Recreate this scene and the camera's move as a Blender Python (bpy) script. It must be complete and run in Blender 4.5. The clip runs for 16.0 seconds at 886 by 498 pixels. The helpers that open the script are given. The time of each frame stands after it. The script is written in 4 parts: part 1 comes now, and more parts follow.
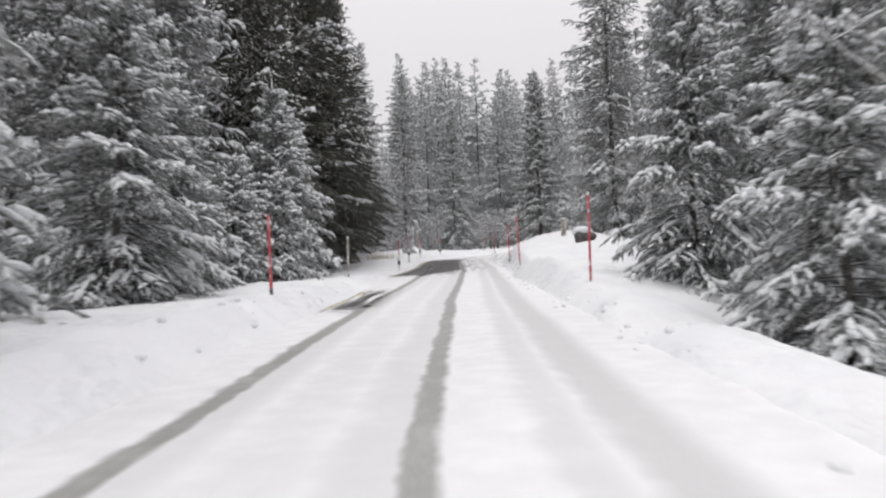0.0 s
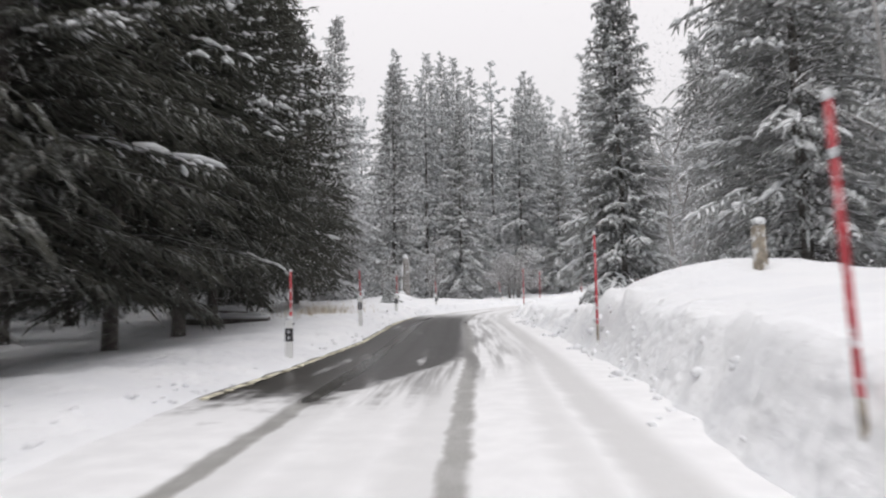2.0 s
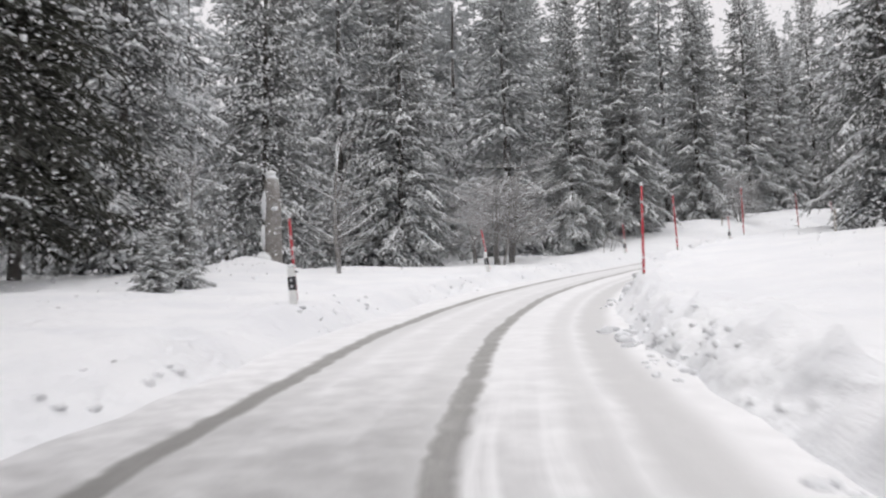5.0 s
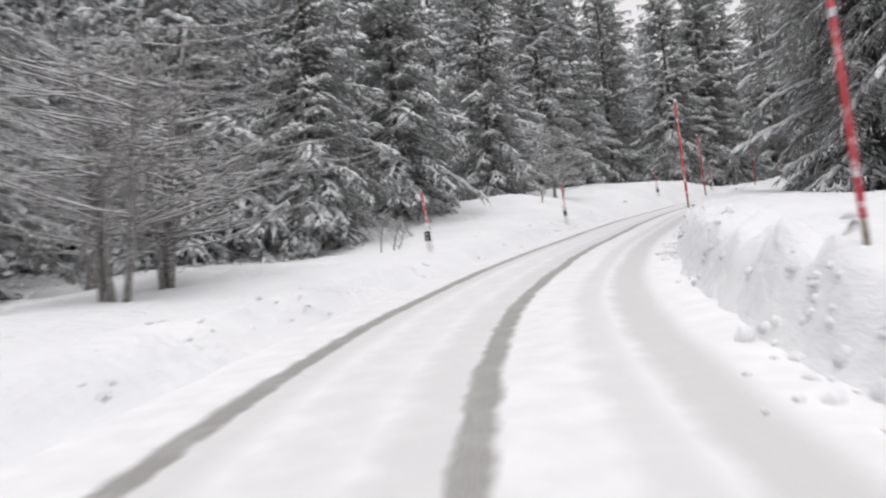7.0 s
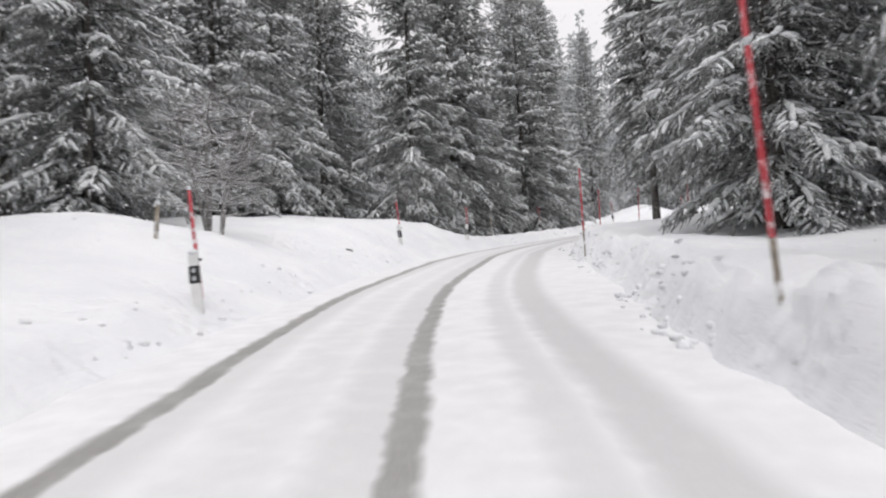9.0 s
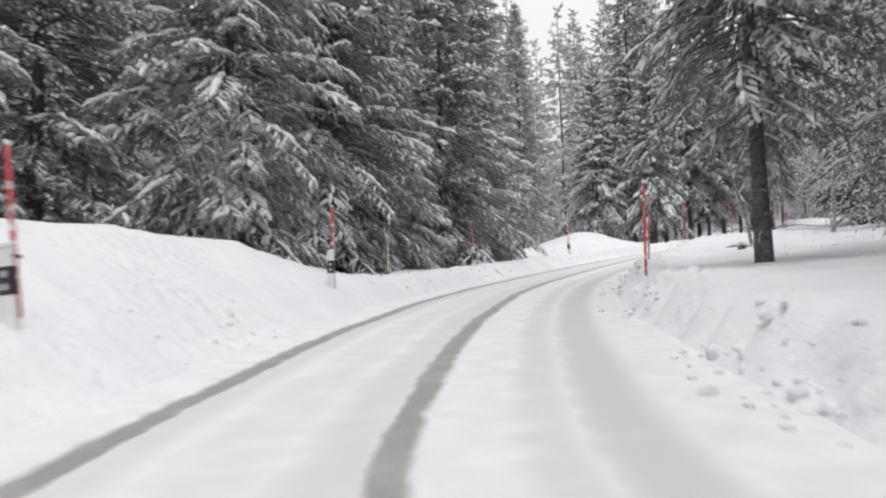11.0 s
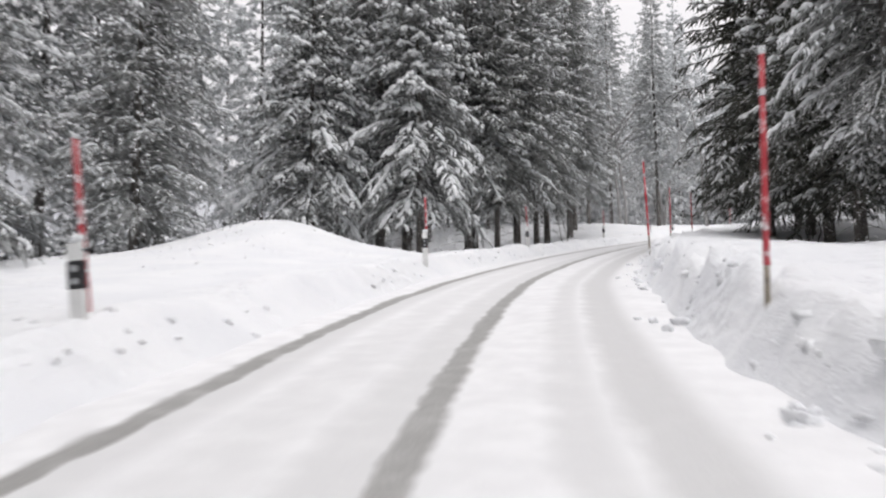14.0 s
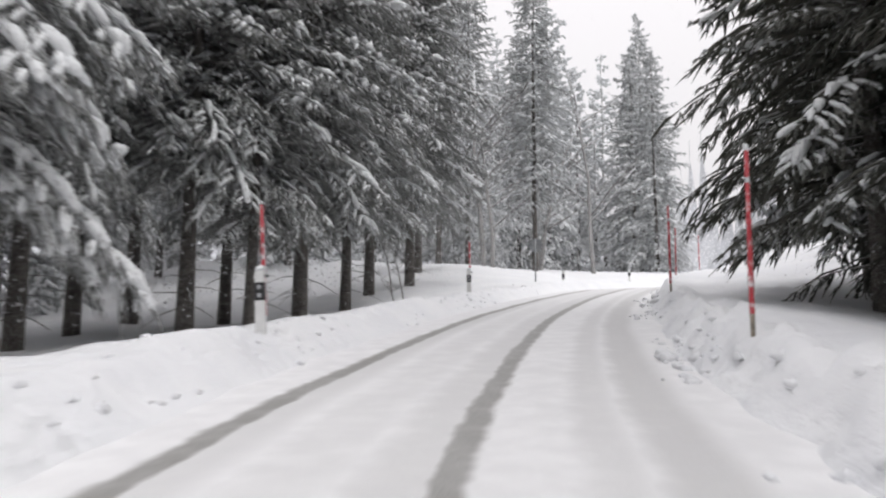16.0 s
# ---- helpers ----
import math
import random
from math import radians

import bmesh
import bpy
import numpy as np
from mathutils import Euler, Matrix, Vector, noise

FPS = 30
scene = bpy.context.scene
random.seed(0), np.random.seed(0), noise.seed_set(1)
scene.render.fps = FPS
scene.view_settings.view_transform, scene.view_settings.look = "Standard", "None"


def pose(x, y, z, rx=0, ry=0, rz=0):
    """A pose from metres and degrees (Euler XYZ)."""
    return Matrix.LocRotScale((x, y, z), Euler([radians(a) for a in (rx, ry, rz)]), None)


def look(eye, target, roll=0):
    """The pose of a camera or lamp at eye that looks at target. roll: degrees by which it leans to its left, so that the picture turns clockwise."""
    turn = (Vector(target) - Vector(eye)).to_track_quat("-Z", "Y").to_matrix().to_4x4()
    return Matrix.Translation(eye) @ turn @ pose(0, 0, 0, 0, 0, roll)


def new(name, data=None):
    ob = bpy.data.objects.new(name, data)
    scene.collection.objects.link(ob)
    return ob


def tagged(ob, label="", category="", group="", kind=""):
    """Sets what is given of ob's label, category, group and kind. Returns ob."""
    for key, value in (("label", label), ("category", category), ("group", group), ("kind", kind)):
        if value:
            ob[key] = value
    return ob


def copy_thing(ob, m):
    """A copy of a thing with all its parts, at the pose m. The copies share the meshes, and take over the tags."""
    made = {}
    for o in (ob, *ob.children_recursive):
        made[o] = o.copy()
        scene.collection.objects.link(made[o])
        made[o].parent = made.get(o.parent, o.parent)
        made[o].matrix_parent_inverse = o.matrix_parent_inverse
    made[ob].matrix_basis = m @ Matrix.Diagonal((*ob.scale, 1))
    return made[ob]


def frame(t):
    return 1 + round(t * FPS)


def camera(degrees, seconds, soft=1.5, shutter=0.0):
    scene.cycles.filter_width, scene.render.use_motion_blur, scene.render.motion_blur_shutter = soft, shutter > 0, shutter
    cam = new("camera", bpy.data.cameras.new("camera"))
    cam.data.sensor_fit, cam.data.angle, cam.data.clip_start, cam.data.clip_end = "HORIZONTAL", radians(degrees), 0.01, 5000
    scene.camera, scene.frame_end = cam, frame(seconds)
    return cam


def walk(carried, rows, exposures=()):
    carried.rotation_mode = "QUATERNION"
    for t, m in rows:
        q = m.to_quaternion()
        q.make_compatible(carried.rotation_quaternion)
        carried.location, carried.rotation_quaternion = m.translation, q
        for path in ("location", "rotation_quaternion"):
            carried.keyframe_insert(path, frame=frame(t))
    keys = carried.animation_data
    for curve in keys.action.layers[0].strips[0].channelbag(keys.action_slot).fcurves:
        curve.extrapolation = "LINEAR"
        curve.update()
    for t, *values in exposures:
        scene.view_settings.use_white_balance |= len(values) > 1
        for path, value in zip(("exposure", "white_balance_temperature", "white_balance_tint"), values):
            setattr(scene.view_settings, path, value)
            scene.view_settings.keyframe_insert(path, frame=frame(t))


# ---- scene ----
cam = camera(58.95, 16.0, soft=2.2, shutter=0.3)
# The drive: seconds, eye, target, lean.
PATH = [
    (0, (0.002, -0.004, 1.276), (0.013, 1.989, 1.440), -2.03),
    (0.5, (0.092, 6.161, 1.761), (0.123, 8.154, 1.919), -1.90),
    (1, (0.279, 12.258, 2.282), (0.307, 14.249, 2.468), -1.52),
    (1.5, (0.476, 18.233, 2.807), (0.495, 20.219, 3.050), -0.90),
    (2, (0.772, 24.062, 3.307), (0.763, 26.042, 3.591), -0.67),
    (2.5, (0.998, 29.735, 3.704), (0.993, 31.718, 3.966), -0.06),
    (3, (1.246, 35.311, 4.249), (1.217, 37.298, 4.474), -1.00),
    (3.2, (1.350, 37.512, 4.459), (1.308, 39.499, 4.679), -1.25),
    (4, (1.526, 46.262, 5.291), (1.543, 48.252, 5.496), -1.46),
    (4.6, (1.632, 52.671, 5.876), (1.724, 54.660, 6.060), -1.62),
    (5.3, (2.164, 60.021, 6.515), (2.303, 62.008, 6.686), -1.81),
    (5.5, (2.421, 62.106, 6.691), (2.597, 64.091, 6.851), -2.78),
    (6, (3.290, 67.252, 7.119), (3.606, 69.224, 7.234), -4.19),
    (6.5, (4.567, 72.239, 7.551), (5.112, 74.161, 7.655), -4.45),
    (7, (6.238, 77.056, 8.023), (6.994, 78.902, 8.155), -5.18),
    (7.5, (8.436, 81.572, 8.510), (9.394, 83.320, 8.664), -5.70),
    (8, (11.040, 85.789, 9.057), (12.166, 87.433, 9.220), -4.07),
    (8.5, (14.010, 89.624, 9.575), (15.285, 91.155, 9.750), -3.44),
    (9, (17.037, 93.123, 10.139), (18.424, 94.551, 10.321), -3.14),
    (9.2, (18.335, 94.479, 10.373), (19.745, 95.886, 10.558), -2.31),
    (10, (23.652, 99.836, 11.308), (25.137, 101.159, 11.514), -1.96),
    (10.6, (27.988, 103.627, 12.029), (29.526, 104.885, 12.251), -1.69),
    (11.3, (33.459, 107.717, 12.902), (35.062, 108.900, 13.142), -1.38),
    (11.5, (35.051, 108.870, 13.161), (36.681, 110.012, 13.412), -1.94),
    (12, (39.301, 111.443, 13.782), (41.003, 112.473, 14.031), -3.13),
    (12.5, (43.766, 113.765, 14.346), (45.538, 114.671, 14.596), -3.68),
    (13, (48.438, 115.831, 14.938), (50.267, 116.622, 15.176), -3.16),
    (13.5, (53.278, 117.553, 15.538), (55.142, 118.256, 15.770), -1.88),
    (14, (58.199, 118.973, 16.180), (60.098, 119.586, 16.388), -0.64),
    (14.5, (63.220, 120.064, 16.914), (65.138, 120.607, 17.124), -0.43),
    (15, (68.301, 120.962, 17.593), (70.235, 121.422, 17.863), -0.35),
    (15.5, (73.390, 121.572, 18.268), (75.347, 121.899, 18.580), -0.27),
    (16, (78.523, 121.786, 18.946), (80.495, 122.015, 19.245), 0.38),
]
EXPOSURE = [(0.0, -0.2), (0.5, -0.12), (1.5, -0.12), (2.2, -0.12), (3.0, 0.0), (5.5, -0.18), (7.5, -0.12), (9.0, -0.05), (11.5, -0.04), (12.0, 0.14), (12.5, 0.0), (14.0, -0.02), (15.0, -0.05), (16.0, -0.04)]
walk(cam, [(t, look(eye, target, roll)) for t, eye, target, roll in PATH], EXPOSURE)

# ---- light: an overcast winter sky ----
world = bpy.data.worlds.new("overcast_sky")
scene.world = world
world.use_nodes = True
wn, wl = world.node_tree.nodes, world.node_tree.links
sky = wn.new("ShaderNodeTexSky")
sky.sky_type = "NISHITA"
sky.sun_disc = False
sky.sun_elevation = radians(62)
sky.sun_rotation = radians(200)
sky.dust_density = 6.0
sky.air_density = 1.5
pale = wn.new("ShaderNodeHueSaturation")
pale.inputs["Saturation"].default_value = 0.12
wl.new(sky.outputs[0], pale.inputs["Color"])
cloud = wn.new("ShaderNodeMixRGB")
cloud.inputs["Fac"].default_value = 0.72
cloud.inputs["Color2"].default_value = (13.35, 12.95, 13.3, 1)
wl.new(pale.outputs[0], cloud.inputs["Color1"])
# overcast over snow: about twice as bright overhead as at the horizon
where = wn.new("ShaderNodeTexCoord")
axes = wn.new("ShaderNodeSeparateXYZ")
wl.new(where.outputs["Generated"], axes.inputs[0])
height = wn.new("ShaderNodeMapRange")
height.inputs["To Min"].default_value, height.inputs["To Max"].default_value = 0.50, 0.93
wl.new(axes.outputs["Z"], height.inputs["Value"])
dome = wn.new("ShaderNodeMixRGB")
dome.blend_type = "MULTIPLY"
dome.inputs["Fac"].default_value = 1.0
wl.new(cloud.outputs[0], dome.inputs["Color1"])
wl.new(height.outputs[0], dome.inputs["Color2"])
wl.new(dome.outputs[0], wn["Background"].inputs["Color"])
wn["Background"].inputs["Strength"].default_value = 0.14
sun_lamp = bpy.data.lights.new("sun", "SUN")
sun_lamp.energy, sun_lamp.angle, sun_lamp.color = 0.8, radians(60), (1.0, 0.985, 0.97)
sun = new("sun", sun_lamp)
sun.matrix_world = look((0, 0, 80), (14, 22, 0))
tagged(sun, kind="structure")


# ---- materials ----
def material(name):
    m = bpy.data.materials.new(name)
    m.use_nodes = True
    return m, m.node_tree.nodes, m.node_tree.links, m.node_tree.nodes["Principled BSDF"]


def tex(nodes, links, scale, detail=4.0, rough=0.55, coords="Object"):
    c = nodes.new("ShaderNodeTexCoord")
    n = nodes.new("ShaderNodeTexNoise")
    n.inputs["Scale"].default_value, n.inputs["Detail"].default_value, n.inputs["Roughness"].default_value = scale, detail, rough
    links.new(c.outputs[coords], n.inputs["Vector"])
    return n.outputs["Fac"]


def ramp(nodes, links, source, lo, hi, a=0.0, b=1.0):
    r = nodes.new("ShaderNodeMapRange")
    r.interpolation_type = "SMOOTHSTEP"
    for key, v in (("From Min", lo), ("From Max", hi), ("To Min", a), ("To Max", b)):
        r.inputs[key].default_value = v
    links.new(source, r.inputs["Value"])
    return r.outputs[0]


def calc(nodes, links, op, a, b):
    n = nodes.new("ShaderNodeMath")
    n.operation = op
    for k, v in enumerate((a, b)):
        if isinstance(v, (int, float)):
            n.inputs[k].default_value = v
        else:
            links.new(v, n.inputs[k])
    return n.outputs[0]


def blend(nodes, links, fac, a, b):
    n = nodes.new("ShaderNodeMixRGB")
    for key, v in (("Fac", fac), ("Color1", a), ("Color2", b)):
        if isinstance(v, (tuple, float, int)):
            n.inputs[key].default_value = (*v, 1) if isinstance(v, tuple) else v
        else:
            links.new(v, n.inputs[key])
    return n.outputs[0]


def bump(nodes, links, bsdf, height, strength, distance):
    b = nodes.new("ShaderNodeBump")
    b.inputs["Strength"].default_value, b.inputs["Distance"].default_value = strength, distance
    links.new(height, b.inputs["Height"])
    links.new(b.outputs[0], bsdf.inputs["Normal"])


def plain(name, color, rough=0.6, metal=0.0, vary=0.25, scale=6.0, relief=0.3, coords="Object"):
    m, nodes, links, bsdf = material(name)
    n = tex(nodes, links, scale, coords=coords)
    fine = tex(nodes, links, scale * 9, coords=coords)
    dark = tuple(c * (1 - vary) for c in color)
    light = tuple(min(c * (1 + vary), 1) for c in color)
    links.new(blend(nodes, links, ramp(nodes, links, n, 0.3, 0.7), dark, light), bsdf.inputs["Base Color"])
    bsdf.inputs["Roughness"].default_value, bsdf.inputs["Metallic"].default_value = rough, metal
    bump(nodes, links, bsdf, fine, relief, 0.01)
    return m


def snow_material(name, low, high, relief):
    m, nodes, links, bsdf = material(name)
    big, mid, fine = tex(nodes, links, 0.7), tex(nodes, links, 5.0, 6.0), tex(nodes, links, 45.0, 3.0)
    links.new(blend(nodes, links, ramp(nodes, links, big, 0.3, 0.7), low, high), bsdf.inputs["Base Color"])
    bsdf.inputs["Roughness"].default_value = 0.75
    bsdf.inputs["Specular IOR Level"].default_value = 0.25
    h = calc(nodes, links, "ADD", calc(nodes, links, "MULTIPLY", mid, 1.0), calc(nodes, links, "MULTIPLY", fine, 0.25))
    where, lumps = nodes.new("ShaderNodeTexCoord"), nodes.new("ShaderNodeTexVoronoi")
    lumps.feature, lumps.inputs["Scale"].default_value = "SMOOTH_F1", 6.5
    links.new(where.outputs["Object"], lumps.inputs["Vector"])
    thrown = ramp(nodes, links, tex(nodes, links, 0.45, 3.0), 0.46, 0.62)
    h = calc(nodes, links, "SUBTRACT", h, calc(nodes, links, "MULTIPLY", calc(nodes, links, "MULTIPLY", lumps.outputs["Distance"], 1.6), thrown))
    bump(nodes, links, bsdf, h, relief, 0.08)
    return m


SNOW = snow_material("snow", (0.84, 0.85, 0.875), (0.90, 0.905, 0.92), 0.6)
BOUGH_SNOW = snow_material("bough_snow", (0.80, 0.82, 0.84), (0.88, 0.89, 0.90), 0.5)


def draped_material():
    """Snow on spruce boughs, broken by the needles that come through it."""
    m, nodes, links, bsdf = material("draped_snow")
    needles = ramp(nodes, links, tex(nodes, links, 13.0, 5.0, 0.7), 0.53, 0.68, 0.0, 0.65)
    white = blend(nodes, links, tex(nodes, links, 2.0), (0.78, 0.80, 0.82), (0.90, 0.905, 0.91))
    links.new(blend(nodes, links, needles, white, (0.10, 0.105, 0.09)), bsdf.inputs["Base Color"])
    bsdf.inputs["Roughness"].default_value = 0.8
    bsdf.inputs["Specular IOR Level"].default_value = 0.2
    bump(nodes, links, bsdf, tex(nodes, links, 9.0, 5.0), 0.6, 0.06)
    return m


DRAPED_SNOW = draped_material()


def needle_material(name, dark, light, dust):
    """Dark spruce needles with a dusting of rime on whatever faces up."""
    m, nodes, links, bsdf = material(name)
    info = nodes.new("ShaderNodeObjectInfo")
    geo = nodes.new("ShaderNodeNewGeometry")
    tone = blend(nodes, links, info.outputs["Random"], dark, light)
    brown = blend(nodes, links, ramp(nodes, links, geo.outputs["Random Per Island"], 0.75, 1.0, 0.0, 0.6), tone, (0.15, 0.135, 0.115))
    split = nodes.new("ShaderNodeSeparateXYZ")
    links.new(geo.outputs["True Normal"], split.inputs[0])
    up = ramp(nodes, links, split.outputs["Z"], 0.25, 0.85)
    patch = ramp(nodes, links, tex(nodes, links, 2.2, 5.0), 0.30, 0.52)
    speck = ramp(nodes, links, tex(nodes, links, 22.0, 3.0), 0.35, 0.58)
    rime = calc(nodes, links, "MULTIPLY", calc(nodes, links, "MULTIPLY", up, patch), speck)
    # specks on every side: a high dust pales the whole crown, as haze would
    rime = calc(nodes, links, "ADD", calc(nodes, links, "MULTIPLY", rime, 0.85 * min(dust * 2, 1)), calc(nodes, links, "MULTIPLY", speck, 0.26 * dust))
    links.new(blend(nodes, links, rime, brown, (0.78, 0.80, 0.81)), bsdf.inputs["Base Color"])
    bsdf.inputs["Roughness"].default_value = 0.8
    bsdf.inputs["Specular IOR Level"].default_value = 0.2
    return m


def bark_material(name, dark, light, frost):
    m, nodes, links, bsdf = material(name)
    geo = nodes.new("ShaderNodeNewGeometry")
    n, fine = tex(nodes, links, 7.0, 6.0), tex(nodes, links, 40.0, 4.0)
    base = blend(nodes, links, ramp(nodes, links, n, 0.3, 0.7), dark, light)
    split = nodes.new("ShaderNodeSeparateXYZ")
    links.new(geo.outputs["Normal"], split.inputs[0])
    up = ramp(nodes, links, split.outputs["Z"], 0.15, 0.55)
    windward = calc(nodes, links, "MULTIPLY", ramp(nodes, links, fine, 0.52, 0.66), frost)
    links.new(blend(nodes, links, calc(nodes, links, "MAXIMUM", up, windward), base, (0.83, 0.84, 0.86)), bsdf.inputs["Base Color"])
    bsdf.inputs["Roughness"].default_value = 0.9
    bump(nodes, links, bsdf, n, 0.6, 0.03)
    return m


NEEDLES = needle_material("frosted_needles", (0.10, 0.097, 0.083), (0.132, 0.13, 0.112), 2.2)
DARK_NEEDLES = needle_material("dark_needles", (0.09, 0.09, 0.077), (0.12, 0.12, 0.103), 1.8)
# paler copies for trees standing deeper: rime plus haze put into the colour
FROST_HAZE_NEEDLES = needle_material("frost_and_haze_needles", (0.125, 0.124, 0.114), (0.15, 0.15, 0.14), 3.6)
HOAR_HAZE_NEEDLES = needle_material("hoar_and_haze_needles", (0.14, 0.143, 0.138), (0.165, 0.168, 0.163), 5.2)
GREEN_NEEDLES = needle_material("green_needles", (0.055, 0.058, 0.045), (0.078, 0.078, 0.06), 0.2)
BARK = bark_material("spruce_bark", (0.055, 0.048, 0.042), (0.14, 0.125, 0.11), 0.35)
TWIG = bark_material("bare_twigs", (0.10, 0.09, 0.085), (0.22, 0.205, 0.19), 0.95)
SNAG_BARK = bark_material("snag_bark", (0.12, 0.105, 0.095), (0.26, 0.24, 0.22), 0.8)
PALE_BARK = bark_material("pale_bark", (0.22, 0.21, 0.20), (0.42, 0.41, 0.40), 0.6)
RED = plain("red_plastic", (0.50, 0.055, 0.07), 0.5, vary=0.15, scale=3.0, relief=0.1)


def snow_stuck(m, amount):
    """Blown snow that sticks in patches."""
    nodes, links = m.node_tree.nodes, m.node_tree.links
    bsdf = nodes["Principled BSDF"]
    old = bsdf.inputs["Base Color"].links[0].from_socket
    patch = ramp(nodes, links, tex(nodes, links, 7.0, 5.0), 0.62 - 0.3 * amount, 0.74 - 0.3 * amount, 0.0, 0.85)
    links.new(blend(nodes, links, patch, old, (0.84, 0.85, 0.87)), bsdf.inputs["Base Color"])


snow_stuck(RED, 0.34)
WHITE = plain("white_plastic", (0.78, 0.78, 0.77), 0.5, vary=0.06, scale=5.0, relief=0.1)
BLACK = plain("black_plastic", (0.025, 0.025, 0.027), 0.45, vary=0.2, scale=8.0, relief=0.1)
REFLECTOR = plain("reflector", (0.55, 0.56, 0.58), 0.2, vary=0.1, scale=60.0, relief=0.2)
WOOD = plain("weathered_wood", (0.30, 0.26, 0.21), 0.85, vary=0.4, scale=9.0, relief=0.6)
snow_stuck(WOOD, 0.45)
STEEL = plain("galvanised_steel", (0.35, 0.36, 0.37), 0.5, 0.7, vary=0.2, scale=12.0)
ROCK = plain("dark_rock", (0.10, 0.095, 0.09), 0.85, vary=0.5, scale=3.0, relief=0.9)
# pale grey puts the haze of distance into the base colour
RIDGE = plain("hazed_far_forest", (0.50, 0.51, 0.53), 0.95, vary=0.18, scale=0.12, relief=0.0)
GRASS = plain("dry_grass", (0.36, 0.28, 0.15), 0.9, vary=0.35, scale=4.0)
PAINT = plain("road_paint", (0.70, 0.66, 0.52), 0.7, vary=0.3, scale=5.0, relief=0.2)


def flake_material():
    """Snowflakes, which let light through from behind."""
    m, nodes, links, bsdf = material("snowflakes")
    bsdf.inputs["Base Color"].default_value = (0.9, 0.9, 0.92, 1)
    bsdf.inputs["Roughness"].default_value = 0.9
    thin = nodes.new("ShaderNodeBsdfTranslucent")
    thin.inputs["Color"].default_value = (0.95, 0.95, 0.96, 1)
    mix = nodes.new("ShaderNodeMixShader")
    mix.inputs[0].default_value = 0.55
    links.new(bsdf.outputs[0], mix.inputs[1])
    links.new(thin.outputs[0], mix.inputs[2])
    links.new(mix.outputs[0], nodes["Material Output"].inputs["Surface"])
    return m


FLAKE = flake_material()


def road_material():
    """Packed snow with worn wheel tracks and one wet stretch of bare asphalt."""
    m, nodes, links, bsdf = material("snowy_road")

    def attribute(name):
        a = nodes.new("ShaderNodeAttribute")
        a.attribute_name = name
        return a.outputs["Fac"]

    lane, lat, run = attribute("lane"), attribute("lat"), attribute("run")
    big, mid, fine = tex(nodes, links, 0.45, 3.0), tex(nodes, links, 3.0, 6.0), tex(nodes, links, 60.0, 3.0)
    wobble = calc(nodes, links, "MULTIPLY", calc(nodes, links, "SUBTRACT", big, 0.5), 0.13)
    rag = calc(nodes, links, "MULTIPLY", calc(nodes, links, "SUBTRACT", mid, 0.5), 0.16)
    x = calc(nodes, links, "ADD", calc(nodes, links, "ADD", lane, wobble), rag)

    def track(centre, inner, outer, depth):
        off = calc(nodes, links, "ABSOLUTE", calc(nodes, links, "SUBTRACT", x, centre), 0.0)
        return ramp(nodes, links, off, inner, outer, depth, 0.0)

    worn = track(1.90, 0.06, 0.165, 0.92)
    for args in ((1.72, 0.1, 0.40, 0.22), (0.19, 0.06, 0.155, 0.88), (0.42, 0.1, 0.42, 0.22), (-1.14, 0.10, 0.36, 0.36), (-0.66, 0.05, 0.26, 0.20), (1.05, 0.1, 0.45, 0.12)):
        worn = calc(nodes, links, "MAXIMUM", worn, track(*args))
    worn = calc(nodes, links, "MULTIPLY", worn, ramp(nodes, links, mid, 0.2, 0.6, 0.75, 1.0))
    grey = blend(nodes, links, ramp(nodes, links, fine, 0.3, 0.7), (0.23, 0.225, 0.21), (0.33, 0.325, 0.31))
    packed = blend(nodes, links, ramp(nodes, links, mid, 0.3, 0.75), (0.79, 0.79, 0.80), (0.87, 0.87, 0.88))
    top = blend(nodes, links, worn, packed, grey)
    # bare wet asphalt on the far lane
    ends = calc(nodes, links, "ADD", run, calc(nodes, links, "MULTIPLY", calc(nodes, links, "SUBTRACT", mid, 0.5), 5.0))
    bare = calc(nodes, links, "MULTIPLY", ramp(nodes, links, ends, 31.5, 34.0), ramp(nodes, links, ends, 54.0, 66.0, 1.0, 0.0))
    side = calc(nodes, links, "ADD", lat, calc(nodes, links, "MULTIPLY", calc(nodes, links, "SUBTRACT", mid, 0.5), 0.5))
    start = calc(nodes, links, "ADD", side, ramp(nodes, links, run, 31.5, 39.0, -1.5, 0.0))
    # streaks that tyres drew along the road, half-bare beyond the wet lane
    stretch = nodes.new("ShaderNodeCombineXYZ")
    links.new(calc(nodes, links, "MULTIPLY", lat, 5.0), stretch.inputs[0])
    links.new(calc(nodes, links, "MULTIPLY", run, 0.22), stretch.inputs[1])
    drawn = nodes.new("ShaderNodeTexNoise")
    drawn.inputs["Scale"].default_value, drawn.inputs["Detail"].default_value = 1.0, 5.0
    links.new(stretch.outputs[0], drawn.inputs["Vector"])
    lines = drawn.outputs["Fac"]
    thin = calc(nodes, links, "MULTIPLY", ramp(nodes, links, start, -1.5, 0.2, 0.0, 1.0), ramp(nodes, links, lines, 0.38, 0.66, 0.0, 0.75))
    solid = calc(nodes, links, "MAXIMUM", ramp(nodes, links, start, 0.10, 0.45), thin)
    bare = calc(nodes, links, "MULTIPLY", bare, solid)
    bare = calc(nodes, links, "MULTIPLY", bare, ramp(nodes, links, lat, 3.3, 3.4, 1.0, 0.0))
    streak = calc(nodes, links, "MULTIPLY", ramp(nodes, links, ends, 14.0, 16.5), ramp(nodes, links, ends, 20.0, 23.0, 1.0, 0.0))
